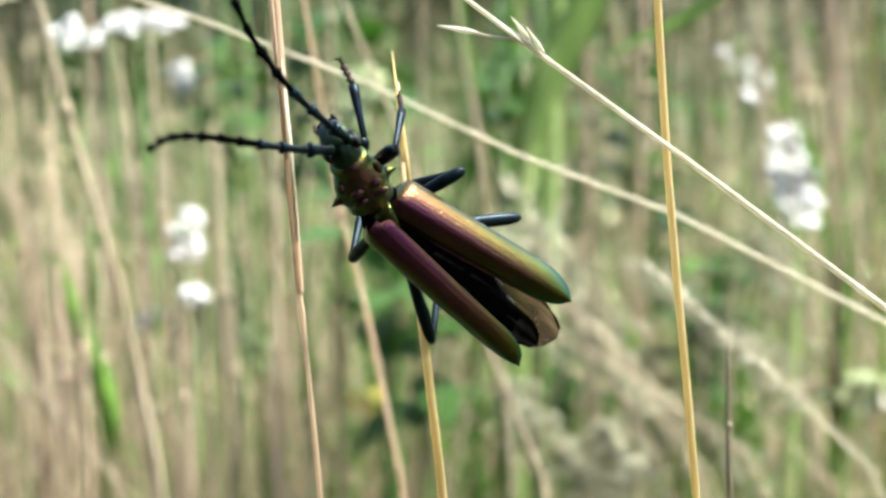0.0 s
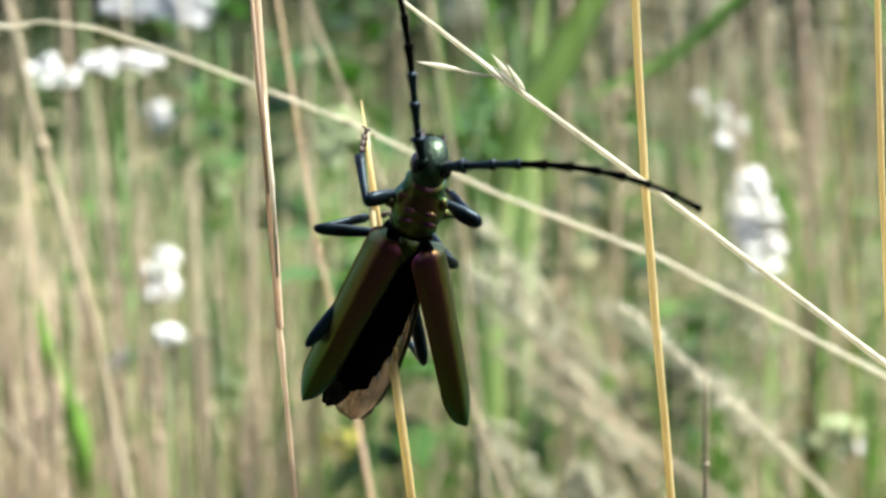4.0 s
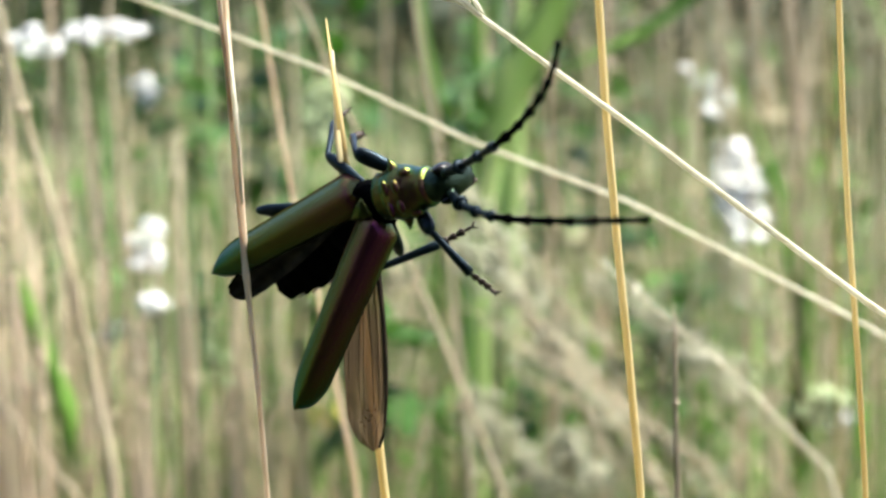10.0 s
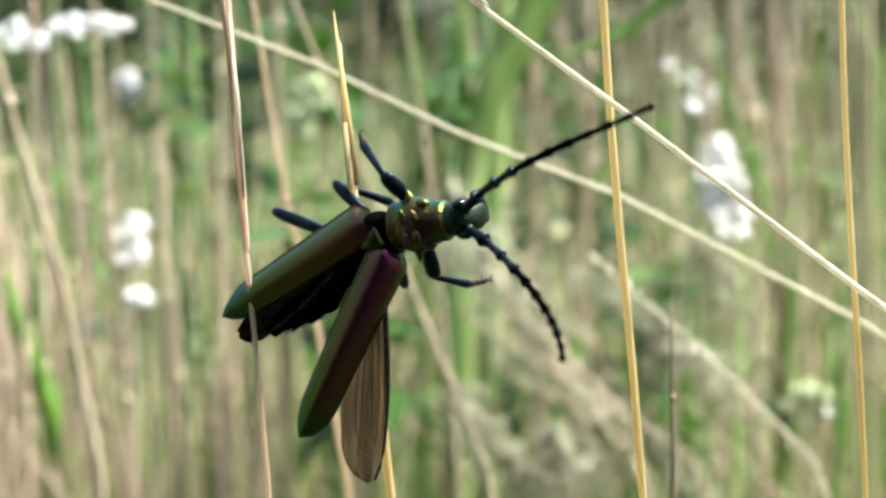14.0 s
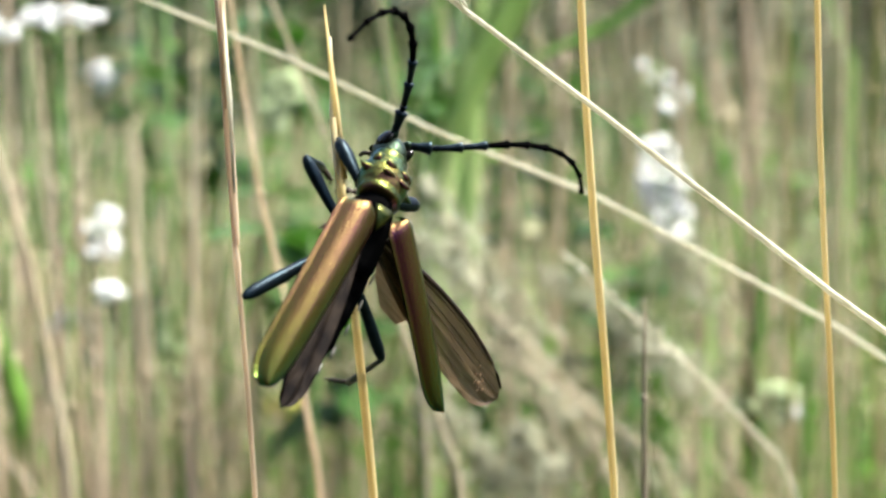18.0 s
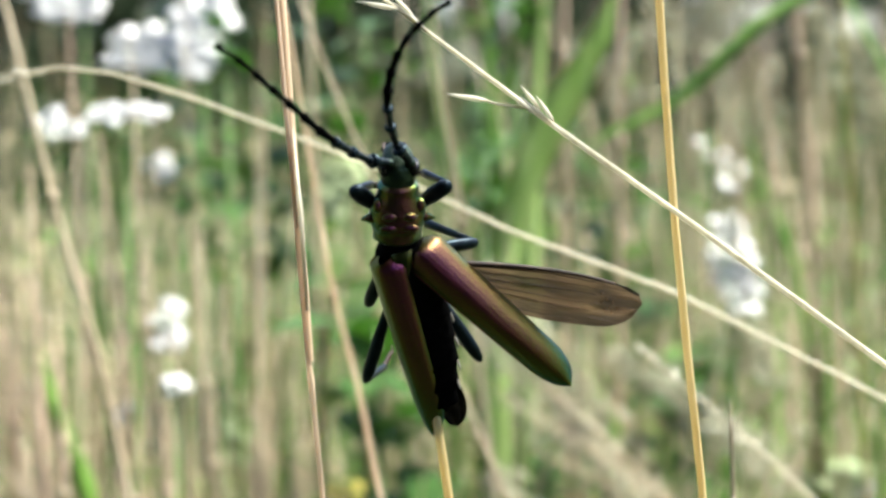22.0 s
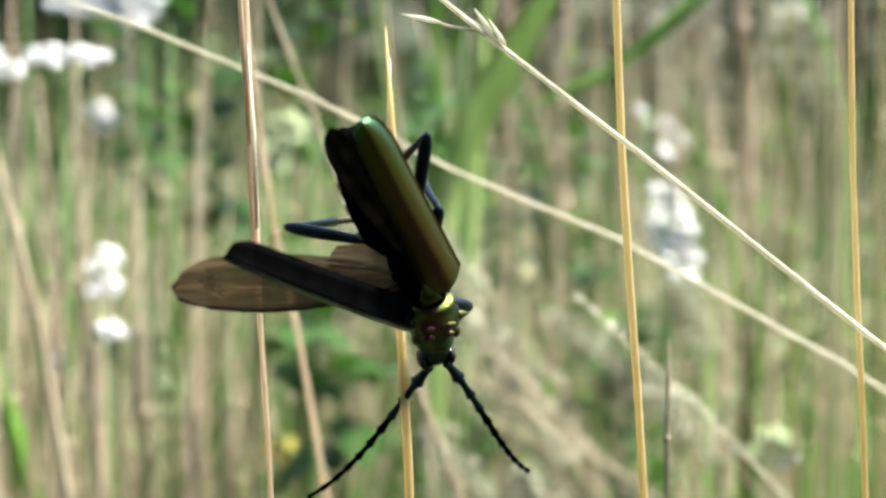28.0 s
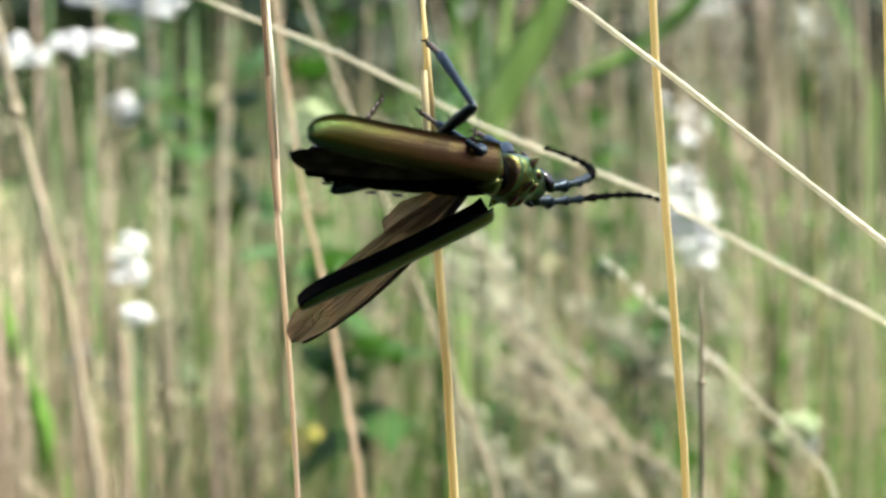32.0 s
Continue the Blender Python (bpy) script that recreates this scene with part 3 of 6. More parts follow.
# ---- grass and flowers in the middle distance ----
def stalk(name, pts, r, material, label, category="grass stem", group="blurred stems past the beetle"):
    """A thin bowed stalk through its points, its foot set on the ground below the last one."""
    p = [Vector(q) for q in pts]
    d = (p[-1] - p[-2]).normalized()
    foot = p[-1] + Vector((d.x * 0.35, 0.0, 0.0)) * (p[-1].z / max(0.3, -d.z) * 0.6)
    foot.z = 0.0
    half = (p[-1] + foot) / 2 + Vector((d.x * 0.04, 0, 0.02))
    p += [half, foot]
    ob = thing(name, label, category, Matrix.Translation(foot), group)
    n = len(p)
    part("culm", mesh_of("culm", *tube([q - foot for q in p], [r * (0.45 + 0.75 * i / (n - 1)) * (0.25 if i == 0 else 1.0) for i in range(n)], 8), material), ob)
    for q in (p[len(pts) // 2], half):
        part("node", mesh_of("node", *ball(q - foot, (r * 1.25, r * 1.25, r * 1.6)), material), ob)
    return ob, foot


def ear(ob, foot, a, b, n, size, material, rng):
    """Small husks along a stalk's upper end."""
    a, b = Vector(a) - foot, Vector(b) - foot
    me = mesh_of("husk", *seed_husk(size, size * 0.16), material)
    for i in range(n):
        p = a + (b - a) * (i / n)
        d = (a - b).normalized() + Vector((rng.gauss(0, 0.45), rng.gauss(0, 0.3), rng.gauss(0, 0.3)))
        part("husk", me, ob, Matrix.Translation(p) @ d.to_track_quat("Z", "Y").to_matrix().to_4x4())


def long_leaf(name, pts, w, material, label):
    """A broad grass leaf along its points: folded strip with thickness, tapering to the first point."""
    p = [Vector(q) for q in pts]
    foot = p[-1] + Vector(((p[-1].x - p[-2].x) * 0.5, 0, 0))
    foot.z = 0.0
    p += [(p[-1] + foot) / 2, foot]
    ob = thing(name, label, "grass", Matrix.Translation(foot), "green leaves past the beetle")
    v, f = [], []
    n = len(p)
    for i, q in enumerate(p):
        d = (p[min(i + 1, n - 1)] - p[max(i - 1, 0)]).normalized()
        a = d.cross(Vector((0.55, -0.55, 0.65))).normalized()
        s = i / (n - 1)
        k = 1.25 * w * (0.06 + 0.94 * math.sin(min(1.0, s * 2.2) * math.pi / 2)) * (1 - 0.5 * s)
        c = q - foot
        v += [c - a * k, c + Vector((0, 0.25 * k, 0)), c + a * k, c + Vector((0, 0.25 * k + 0.0004, 0))]
        if i:
            b = 4 * i
            for e in range(4):
                f.append((b - 4 + e, b - 4 + (e + 1) % 4, b + (e + 1) % 4, b + e))
    part("blade", mesh_of("blade", v, f, material), ob)
    part("sheath", mesh_of("sheath", *tube([p[-2] - foot, (0, 0, 0)], [w * 0.4, w * 0.5], 8), material), ob)
    return ob


def feathery_grass(pts, seed):
    """A leaning grass with a loose pale plume of fine spikelets along its upper end."""
    rng = random.Random(seed)
    ob, foot = stalk("feathery_grass", pts, 0.0005, FIELD_S, "leaning pale grass with a loose feathery plume", "grass", "feathery grasses past the beetle")
    a, b = Vector(pts[0]) - foot, Vector(pts[2]) - foot
    v, f = seed_husk(1.0, 0.13)
    plume = []
    for _ in range(110):
        u = rng.random()
        c = a + (b - a) * u + Vector((rng.gauss(0, 1), rng.gauss(0, 1), rng.gauss(0, 1))) * (0.0012 + 0.0035 * u)
        d = (a - b).normalized() + Vector((rng.gauss(0, 0.45), rng.gauss(0, 0.45), rng.gauss(0, 0.45)))
        m = Matrix.Translation(c) @ d.to_track_quat("Z", "Y").to_matrix().to_4x4() @ Matrix.Scale(rng.uniform(0.003, 0.006), 4)
        plume.append(([m @ Vector(q) for q in v], f))
    part("plume", mesh_of("plume", *joined(plume), PLUME), ob, None, "pale sage plume of fine spikelets")


def leafy_plant(x, y, z, size, seed, label="dark green broad-leaved meadow herb"):
    """A herb with a stalk and pairs of oval leaves."""
    rng = random.Random(seed)
    ob = thing("herb", label, "herb", Matrix.Translation((x, y, 0)), "green herbs in the grass")
    part("stalk", mesh_of("stalk", *tube([(0, 0, z + size * 0.4), (0.002, 0, z * 0.6), (0, 0, 0)], [0.0006, 0.0011, 0.0015]), BLADE), ob)
    v, f = [], []
    for i in range(9):
        u = i / 8
        k = 0.30 * math.sin(math.pi * u ** 0.8) + 0.01
        v += [(-k, u, 0.10 * math.sin(3 * u) + 0.10 * k), (0, u, 0.10 * math.sin(3 * u)), (k, u, 0.10 * math.sin(3 * u) + 0.10 * k)]
        if i:
            b = 3 * i
            f += [(b - 3, b - 2, b + 1, b), (b - 2, b - 1, b + 2, b + 1)]
    me = mesh_of("leaf", v, f, HERB)
    for i in range(9):
        a = i * 2.4 + rng.uniform(-0.4, 0.4)
        s = size * rng.uniform(0.7, 1.15)
        m = Matrix.Translation((0, 0, z + size * (0.5 - i * 0.16))) @ Matrix.Rotation(a, 4, 'Z') @ Matrix.Rotation(rng.uniform(-0.7, 0.5), 4, 'X') @ Matrix.Diagonal((s, s, s, 1))
        part("leaf", me, ob, m)
    return ob


def white_flower(x, y, z, wide, tall, n, seed, label, material, floret=0.0022):
    """A flower head of many small florets on branched stalks."""
    rng = random.Random(seed)
    ob = thing("wild_flower", label, "flower", Matrix.Translation((x, y, 0)), "pale flowers in the grass")
    part("stalk", mesh_of("stalk", *tube([(0, 0, z - tall * 0.3), (0.002, 0, z * 0.6), (0.004, 0, 0)], [0.0005, 0.0008, 0.001]), BLADE), ob)
    v, f = [(0, 0, 0)], []
    for i in range(10):
        r = floret * (1.0 if i % 2 else 0.8)
        v.append((r * math.cos(i * 0.628), r * math.sin(i * 0.628), floret * 0.05))
        f.append((0, 1 + i, 1 + (i + 1) % 10))
    v.append((0, 0, -floret * 0.08))
    f += [(11, 1 + (i + 1) % 10, 1 + i) for i in range(10)]
    me = mesh_of("floret", v, f, material)
    spots = []
    tufts = [(rng.uniform(-0.7, 0.7), rng.uniform(-0.7, 0.7), rng.uniform(0.18, 0.4)) for _ in range(max(2, n // 9))]
    for i in range(n * 30):
        cx, cz, sp = rng.choice(tufts)
        q = Vector((rng.gauss(cx, sp), rng.uniform(-0.3, 0.3), rng.gauss(cz, sp)))
        p = Vector((q.x * wide / 2, q.z * tall * 0.45 + q.y * 0.0004, q.z * tall / 2))
        if q.x * q.x + q.z * q.z < 2.0 and all((p - o).length > floret * 1.0 for o in spots):
            spots.append(p)
        if len(spots) == n:
            break
    for p in spots:
        d = Vector((rng.gauss(0.12, 0.05), rng.gauss(-0.66, 0.05), rng.gauss(0.74, 0.05)))
        part("floret", me, ob, Matrix.Translation((p.x, p.y, z + p.z)) @ d.to_track_quat("Z", "Y").to_matrix().to_4x4())
    for i in range(5):
        part("branch", mesh_of("branch", *tube([(0, 0, z - tall * 0.75), (rng.uniform(-.4, .4) * wide, rng.uniform(-.4, .4) * wide, z)], [0.0004, 0.0002], 5), UMBEL), ob)
    return ob


HERB = plant("dark_herb_leaf", [(0.3, (0.020, 0.075, 0.007)), (0.7, (0.055, 0.16, 0.016))], 60, (3, 3, 3), 0.25, 0.45)
LEAF = plant("bright_green_leaf", [(0.3, (0.12, 0.27, 0.04)), (0.7, (0.22, 0.40, 0.08))], 30, (8, 8, 0.4), 0.4, 0.45)
LEAFM = plant("mid_green_leaf", [(0.3, (0.075, 0.18, 0.025)), (0.7, (0.15, 0.29, 0.05))], 30, (8, 8, 0.4), 0.45, 0.5)
PLUME = plant("pale_sage_plume", [(0.3, (0.42, 0.42, 0.30)), (0.7, (0.62, 0.61, 0.47))], 200, (1, 1, 1), 0.4, 0.6)
SILVER = plant("pale_green_leaf", [(0.3, (0.40, 0.55, 0.20)), (0.7, (0.60, 0.72, 0.36))], 30, (8, 8, 0.4), 0.6, 0.5)


def middle_distance():
    rng = random.Random(21)
    ob, foot = stalk("grass_stalk", [(-0.0747, 0.0600, 0.6236), (-0.0667, 0.0600, 0.6263), (-0.0573, 0.0600, 0.6275), (-0.0503, 0.0600, 0.6266), (-0.0395, 0.0600, 0.6231), (-0.0155, 0.0600, 0.6137), (0.0048, 0.0600, 0.6038), (0.0273, 0.0600, 0.5950), (0.0613, 0.0600, 0.5771), (0.0887, 0.0600, 0.5598)], 0.00032, PALE, "long pale grass stalk bowed across the meadow")
    ear(ob, foot, (-0.0739, 0.0600, 0.6236), (-0.0573, 0.0600, 0.6274), 8, 0.003, HUSK, rng)
    ob, foot = stalk("grass_stalk", [(-0.0975, 0.1500, 0.6592), (-0.0912, 0.1500, 0.6280), (-0.0866, 0.1500, 0.6040), (-0.0776, 0.1500, 0.5674), (-0.0715, 0.1500, 0.5282)], 0.0011, FIELD_S, "thick dry tan grass stalk")
    ob, foot = stalk("grass_stalk", [(-0.0318, 0.0850, 0.6529), (-0.0279, 0.0850, 0.6274), (-0.0228, 0.0850, 0.5920), (-0.0193, 0.0850, 0.5774), (-0.0138, 0.0850, 0.5471)], 0.0005, PINK, "thin reddish dry grass stalk")
    ob, foot = stalk("grass_stalk", [(-0.0335, 0.1200, 0.6487), (-0.0268, 0.1200, 0.6288), (-0.0149, 0.1200, 0.5991), (-0.0036, 0.1200, 0.5706), (0.0103, 0.1200, 0.5354)], 0.0006, FIELD_S, "leaning tan dry grass stalk")
    ob, foot = stalk("grass_stalk", [(-0.0081, 0.1600, 0.6475), (-0.0060, 0.1600, 0.6232), (-0.0019, 0.1600, 0.5970), (0.0033, 0.1600, 0.5453), (0.0051, 0.1600, 0.5197)], 0.0007, FIELD_S, "upright tan dry grass stalk")
    ob, foot = stalk("grass_stalk", [(0.0853, 0.1900, 0.6561), (0.0880, 0.1900, 0.6179), (0.0914, 0.1900, 0.5649), (0.0948, 0.1900, 0.5094)], 0.0008, FIELD_Y, "upright yellowish grass stalk")
    ob, foot = stalk("grass_stalk", [(0.1014, 0.1700, 0.6594), (0.1026, 0.1700, 0.6057), (0.1085, 0.1700, 0.5162)], 0.0008, FIELD_Y, "upright yellowish grass stalk")
    ob, foot = stalk("grass_stalk", [(0.0285, 0.1000, 0.5798), (0.0334, 0.1000, 0.5744), (0.0393, 0.1000, 0.5699), (0.0512, 0.1000, 0.5594), (0.0673, 0.1000, 0.5433)], 0.00034, PALE, "drooping pale grass stalk with a feathery tip")
    ear(ob, foot, (0.0290, 0.1000, 0.5788), (0.0512, 0.1000, 0.5589), 9, 0.003, HUSK, rng)
    ob, foot = stalk("grass_stalk", [(0.0293, 0.0300, 0.5864), (0.0295, 0.0300, 0.5817), (0.0297, 0.0300, 0.5741), (0.0301, 0.0300, 0.5642)], 0.00036, DUSK, "short grey dry stem with a pointed end")
    ob, foot = stalk("grass_stalk", [(-0.1061, 0.2000, 0.6081), (-0.1074, 0.2000, 0.5595), (-0.1075, 0.2000, 0.5087)], 0.00088, FIELD_P, "reddish tan dry grass stalk among meadow grass")
    ob, foot = stalk("grass_stalk", [(-0.1014, 0.2200, 0.6471), (-0.1004, 0.2200, 0.5767), (-0.0975, 0.2200, 0.5020)], 0.00096, FIELD_P, "reddish tan dry grass stalk among meadow grass")
    ob, foot = stalk("grass_stalk", [(-0.1031, 0.2500, 0.6157), (-0.0979, 0.2500, 0.5553), (-0.0920, 0.2500, 0.4920)], 0.00128, FIELD_P, "reddish tan dry grass stalk among meadow grass")
    ob, foot = stalk("grass_stalk", [(-0.0809, 0.2000, 0.6401), (-0.0802, 0.2000, 0.5762), (-0.0779, 0.2000, 0.5087)], 0.0008, FIELD_S, "thin tan dry grass stalk among meadow grass")
    ob, foot = stalk("grass_stalk", [(-0.0886, 0.2400, 0.5837), (-0.0862, 0.2400, 0.5402), (-0.0815, 0.2400, 0.4953)], 0.00112, FIELD_S, "thin tan dry grass stalk among meadow grass")
    ob, foot = stalk("grass_stalk", [(-0.0694, 0.2200, 0.5972), (-0.0700, 0.2200, 0.5505), (-0.0702, 0.2200, 0.5020)], 0.00096, FIELD_S, "thin tan dry grass stalk among meadow grass")
    ob, foot = stalk("grass_stalk", [(-0.0707, 0.2700, 0.5857), (-0.0695, 0.2700, 0.5364), (-0.0706, 0.2700, 0.4853)], 0.00096, FIELD_S, "thin tan dry grass stalk among meadow grass")
    ob, foot = stalk("grass_stalk", [(-0.0800, 0.2600, 0.6655), (-0.0797, 0.2600, 0.5799), (-0.0810, 0.2600, 0.4886)], 0.00072, FIELD_S, "thin tan dry grass stalk among meadow grass")
    ob, foot = stalk("grass_stalk", [(-0.1054, 0.2100, 0.5723), (-0.1046, 0.2100, 0.5380), (-0.1051, 0.2100, 0.5026)], 0.00104, FIELD_P, "reddish tan dry grass stalk among meadow grass")
    ob, foot = stalk("grass_stalk", [(-0.1045, 0.2300, 0.5619), (-0.1055, 0.2300, 0.5293), (-0.1051, 0.2300, 0.4958)], 0.0012, FIELD_S, "thin tan dry grass stalk among meadow grass")
    ob, foot = stalk("grass_stalk", [(-0.0916, 0.2200, 0.5723), (-0.0914, 0.2200, 0.5363), (-0.0915, 0.2200, 0.4992)], 0.00112, FIELD_P, "reddish tan dry grass stalk among meadow grass")
    ob, foot = stalk("grass_stalk", [(-0.0816, 0.2300, 0.5633), (-0.0818, 0.2300, 0.5300), (-0.0809, 0.2300, 0.4958)], 0.00104, FIELD_S, "thin tan dry grass stalk among meadow grass")
    ob, foot = stalk("grass_stalk", [(-0.0717, 0.2400, 0.5539), (-0.0715, 0.2400, 0.5235), (-0.0696, 0.2400, 0.4923)], 0.0012, FIELD_S, "thin tan dry grass stalk among meadow grass")
    ob, foot = stalk("grass_stalk", [(-0.1163, 0.2200, 0.5783), (-0.1196, 0.2200, 0.5394), (-0.1211, 0.2200, 0.4992)], 0.0012, FIELD_P, "reddish tan dry grass stalk among meadow grass")
    ob, foot = stalk("grass_stalk", [(-0.0620, 0.2500, 0.5390), (-0.0622, 0.2500, 0.5142), (-0.0609, 0.2500, 0.4889)], 0.00112, FIELD_S, "thin tan dry grass stalk among meadow grass")
    ob, foot = stalk("grass_stalk", [(-0.0262, 0.2800, 0.5326), (-0.0227, 0.2800, 0.5058), (-0.0216, 0.2800, 0.4786)], 0.00104, FIELD_S, "thin tan dry grass stalk among meadow grass")
    ob, foot = stalk("grass_stalk", [(0.0916, 0.2600, 0.5432), (0.0945, 0.2600, 0.5146), (0.0957, 0.2600, 0.4854)], 0.00096, FIELD_S, "thin tan dry grass stalk among meadow grass")
    ob, foot = stalk("grass_stalk", [(0.0471, 0.2700, 0.5311), (0.0495, 0.2700, 0.5067), (0.0502, 0.2700, 0.4820)], 0.00096, FIELD_S, "thin tan dry grass stalk among meadow grass")
    ob, foot = stalk("grass_stalk", [(-0.0260, 0.2400, 0.5880), (-0.0243, 0.2400, 0.5410), (-0.0241, 0.2400, 0.4923)], 0.00056, FIELD_S, "thin tan dry grass stalk among meadow grass")
    ob, foot = stalk("grass_stalk", [(-0.0130, 0.2200, 0.5706), (-0.0152, 0.2200, 0.5354), (-0.0160, 0.2200, 0.4992)], 0.00048, FIELD_P, "reddish tan dry grass stalk among meadow grass")
    ob, foot = stalk("grass_stalk", [(0.0098, 0.2600, 0.6245), (0.0121, 0.2600, 0.5567), (0.0156, 0.2600, 0.4854)], 0.00056, FIELD_S, "thin tan dry grass stalk among meadow grass")
    ob, foot = stalk("grass_stalk", [(0.0307, 0.2400, 0.5954), (0.0307, 0.2400, 0.5449), (0.0299, 0.2400, 0.4923)], 0.00048, FIELD_P, "reddish tan dry grass stalk among meadow grass")
    ob, foot = stalk("grass_stalk", [(0.0520, 0.2700, 0.6500), (0.0555, 0.2700, 0.5685), (0.0580, 0.2700, 0.4820)], 0.00056, FIELD_P, "reddish tan dry grass stalk among meadow grass")
    ob, foot = stalk("grass_stalk", [(0.0686, 0.2500, 0.6179), (0.0689, 0.2500, 0.5549), (0.0673, 0.2500, 0.4888)], 0.00048, FIELD_S, "thin tan dry grass stalk among meadow grass")
    ob, foot = stalk("grass_stalk", [(0.0803, 0.2400, 0.6475), (0.0822, 0.2400, 0.5722), (0.0822, 0.2400, 0.4923)], 0.00056, FIELD_P, "reddish tan dry grass stalk among meadow grass")
    ob, foot = stalk("grass_stalk", [(0.1003, 0.2600, 0.6256), (0.1039, 0.2600, 0.5573), (0.1099, 0.2600, 0.4854)], 0.00056, FIELD_S, "thin tan dry grass stalk among meadow grass")
    ob, foot = stalk("grass_stalk", [(0.1059, 0.2300, 0.6031), (0.1070, 0.2300, 0.5505), (0.1077, 0.2300, 0.4957)], 0.00048, FIELD_S, "thin tan dry grass stalk among meadow grass")
    ob, foot = stalk("grass_stalk", [(-0.0552, 0.2500, 0.6491), (-0.0583, 0.2500, 0.5714), (-0.0625, 0.2500, 0.4889)], 0.00056, FIELD_S, "thin tan dry grass stalk among meadow grass")
    ob, foot = stalk("grass_stalk", [(-0.0777, 0.2100, 0.6243), (-0.0817, 0.2100, 0.5650), (-0.0859, 0.2100, 0.5026)], 0.00048, FIELD_P, "reddish tan dry grass stalk among meadow grass")
    ob, foot = stalk("grass_stalk", [(-0.0947, 0.2000, 0.6189), (-0.1003, 0.2000, 0.5638), (-0.1048, 0.2000, 0.5061)], 0.00048, FIELD_S, "thin tan dry grass stalk among meadow grass")
    ob, foot = stalk("grass_stalk", [(-0.0969, 0.1700, 0.5663), (-0.0970, 0.1700, 0.5416), (-0.0970, 0.1700, 0.5163)], 0.00072, FIELD_P, "reddish tan dry grass stalk among meadow grass")
    ob, foot = stalk("grass_stalk", [(-0.0931, 0.1800, 0.5525), (-0.0955, 0.1800, 0.5329), (-0.0960, 0.1800, 0.5129)], 0.0008, FIELD_S, "thin tan dry grass stalk among meadow grass")
    ob, foot = stalk("grass_stalk", [(-0.0793, 0.1600, 0.5655), (-0.0780, 0.1600, 0.5429), (-0.0784, 0.1600, 0.5198)], 0.00064, FIELD_P, "reddish tan dry grass stalk among meadow grass")
    ob, foot = stalk("grass_stalk", [(-0.0781, 0.1800, 0.5484), (-0.0787, 0.1800, 0.5308), (-0.0809, 0.1800, 0.5129)], 0.0008, FIELD_S, "thin tan dry grass stalk among meadow grass")
    ob, foot = stalk("grass_stalk", [(-0.0699, 0.1700, 0.5559), (-0.0694, 0.1700, 0.5363), (-0.0691, 0.1700, 0.5163)], 0.00072, FIELD_P, "reddish tan dry grass stalk among meadow grass")
    ob, foot = stalk("grass_stalk", [(-0.0654, 0.1800, 0.5471), (-0.0657, 0.1800, 0.5301), (-0.0652, 0.1800, 0.5129)], 0.00072, FIELD_S, "thin tan dry grass stalk among meadow grass")
    ob, foot = stalk("grass_stalk", [(-0.0600, 0.1900, 0.5406), (-0.0607, 0.1900, 0.5251), (-0.0632, 0.1900, 0.5095)], 0.0008, FIELD_S, "thin tan dry grass stalk among meadow grass")
    ob, foot = stalk("grass_stalk", [(-0.0523, 0.1800, 0.5416), (-0.0515, 0.1800, 0.5274), (-0.0510, 0.1800, 0.5129)], 0.00072, FIELD_P, "reddish tan dry grass stalk among meadow grass")
    ob, foot = stalk("grass_stalk", [(-0.1018, 0.1700, 0.5508), (-0.1006, 0.1700, 0.5337), (-0.1009, 0.1700, 0.5163)], 0.0008, FIELD_S, "thin tan dry grass stalk among meadow grass")
    ob, foot = stalk("grass_stalk", [(-0.0461, 0.2000, 0.5438), (-0.0449, 0.2000, 0.5251), (-0.0452, 0.2000, 0.5060)], 0.00072, FIELD_S, "thin tan dry grass stalk among meadow grass")
    ob, foot = stalk("grass_stalk", [(-0.1287, 0.2300, 0.6190), (-0.1259, 0.2300, 0.5603), (-0.1229, 0.2300, 0.4987)], 0.00096, FIELD_P, "reddish tan dry grass stalk among meadow grass")
    ob, foot = stalk("grass_stalk", [(-0.1356, 0.2200, 0.6612), (-0.1339, 0.2200, 0.5842), (-0.1316, 0.2200, 0.5021)], 0.00096, FIELD_P, "reddish tan dry grass stalk among meadow grass")
    ob, foot = stalk("grass_stalk", [(-0.0427, 0.2400, 0.6701), (-0.0420, 0.2400, 0.6208), (-0.0417, 0.2400, 0.5695)], 0.00112, FIELD_S, "thin tan dry grass stalk among meadow grass")
    ob, foot = stalk("grass_stalk", [(-0.0187, 0.3000, 0.6866), (-0.0203, 0.3000, 0.6314), (-0.0216, 0.3000, 0.5740)], 0.00096, FIELD_S, "thin tan dry grass stalk among meadow grass")
    ob, foot = stalk("grass_stalk", [(0.0299, 0.2800, 0.6831), (0.0289, 0.2800, 0.6264), (0.0298, 0.2800, 0.5673)], 0.00112, FIELD_P, "reddish tan dry grass stalk among meadow grass")
    ob, foot = stalk("grass_stalk", [(0.0487, 0.3000, 0.6693), (0.0476, 0.3000, 0.6092), (0.0475, 0.3000, 0.5466)], 0.00144, FIELD_P, "reddish tan dry grass stalk among meadow grass")
    ob, foot = stalk("grass_stalk", [(0.0581, 0.2600, 0.6797), (0.0614, 0.2600, 0.5874), (0.0632, 0.2600, 0.4885)], 0.0008, FIELD_S, "thin tan dry grass stalk among meadow grass")
    ob, foot = stalk("grass_stalk", [(0.0828, 0.3000, 0.6858), (0.0848, 0.3000, 0.5841), (0.0897, 0.3000, 0.4751)], 0.00096, FIELD_S, "thin tan dry grass stalk among meadow grass")
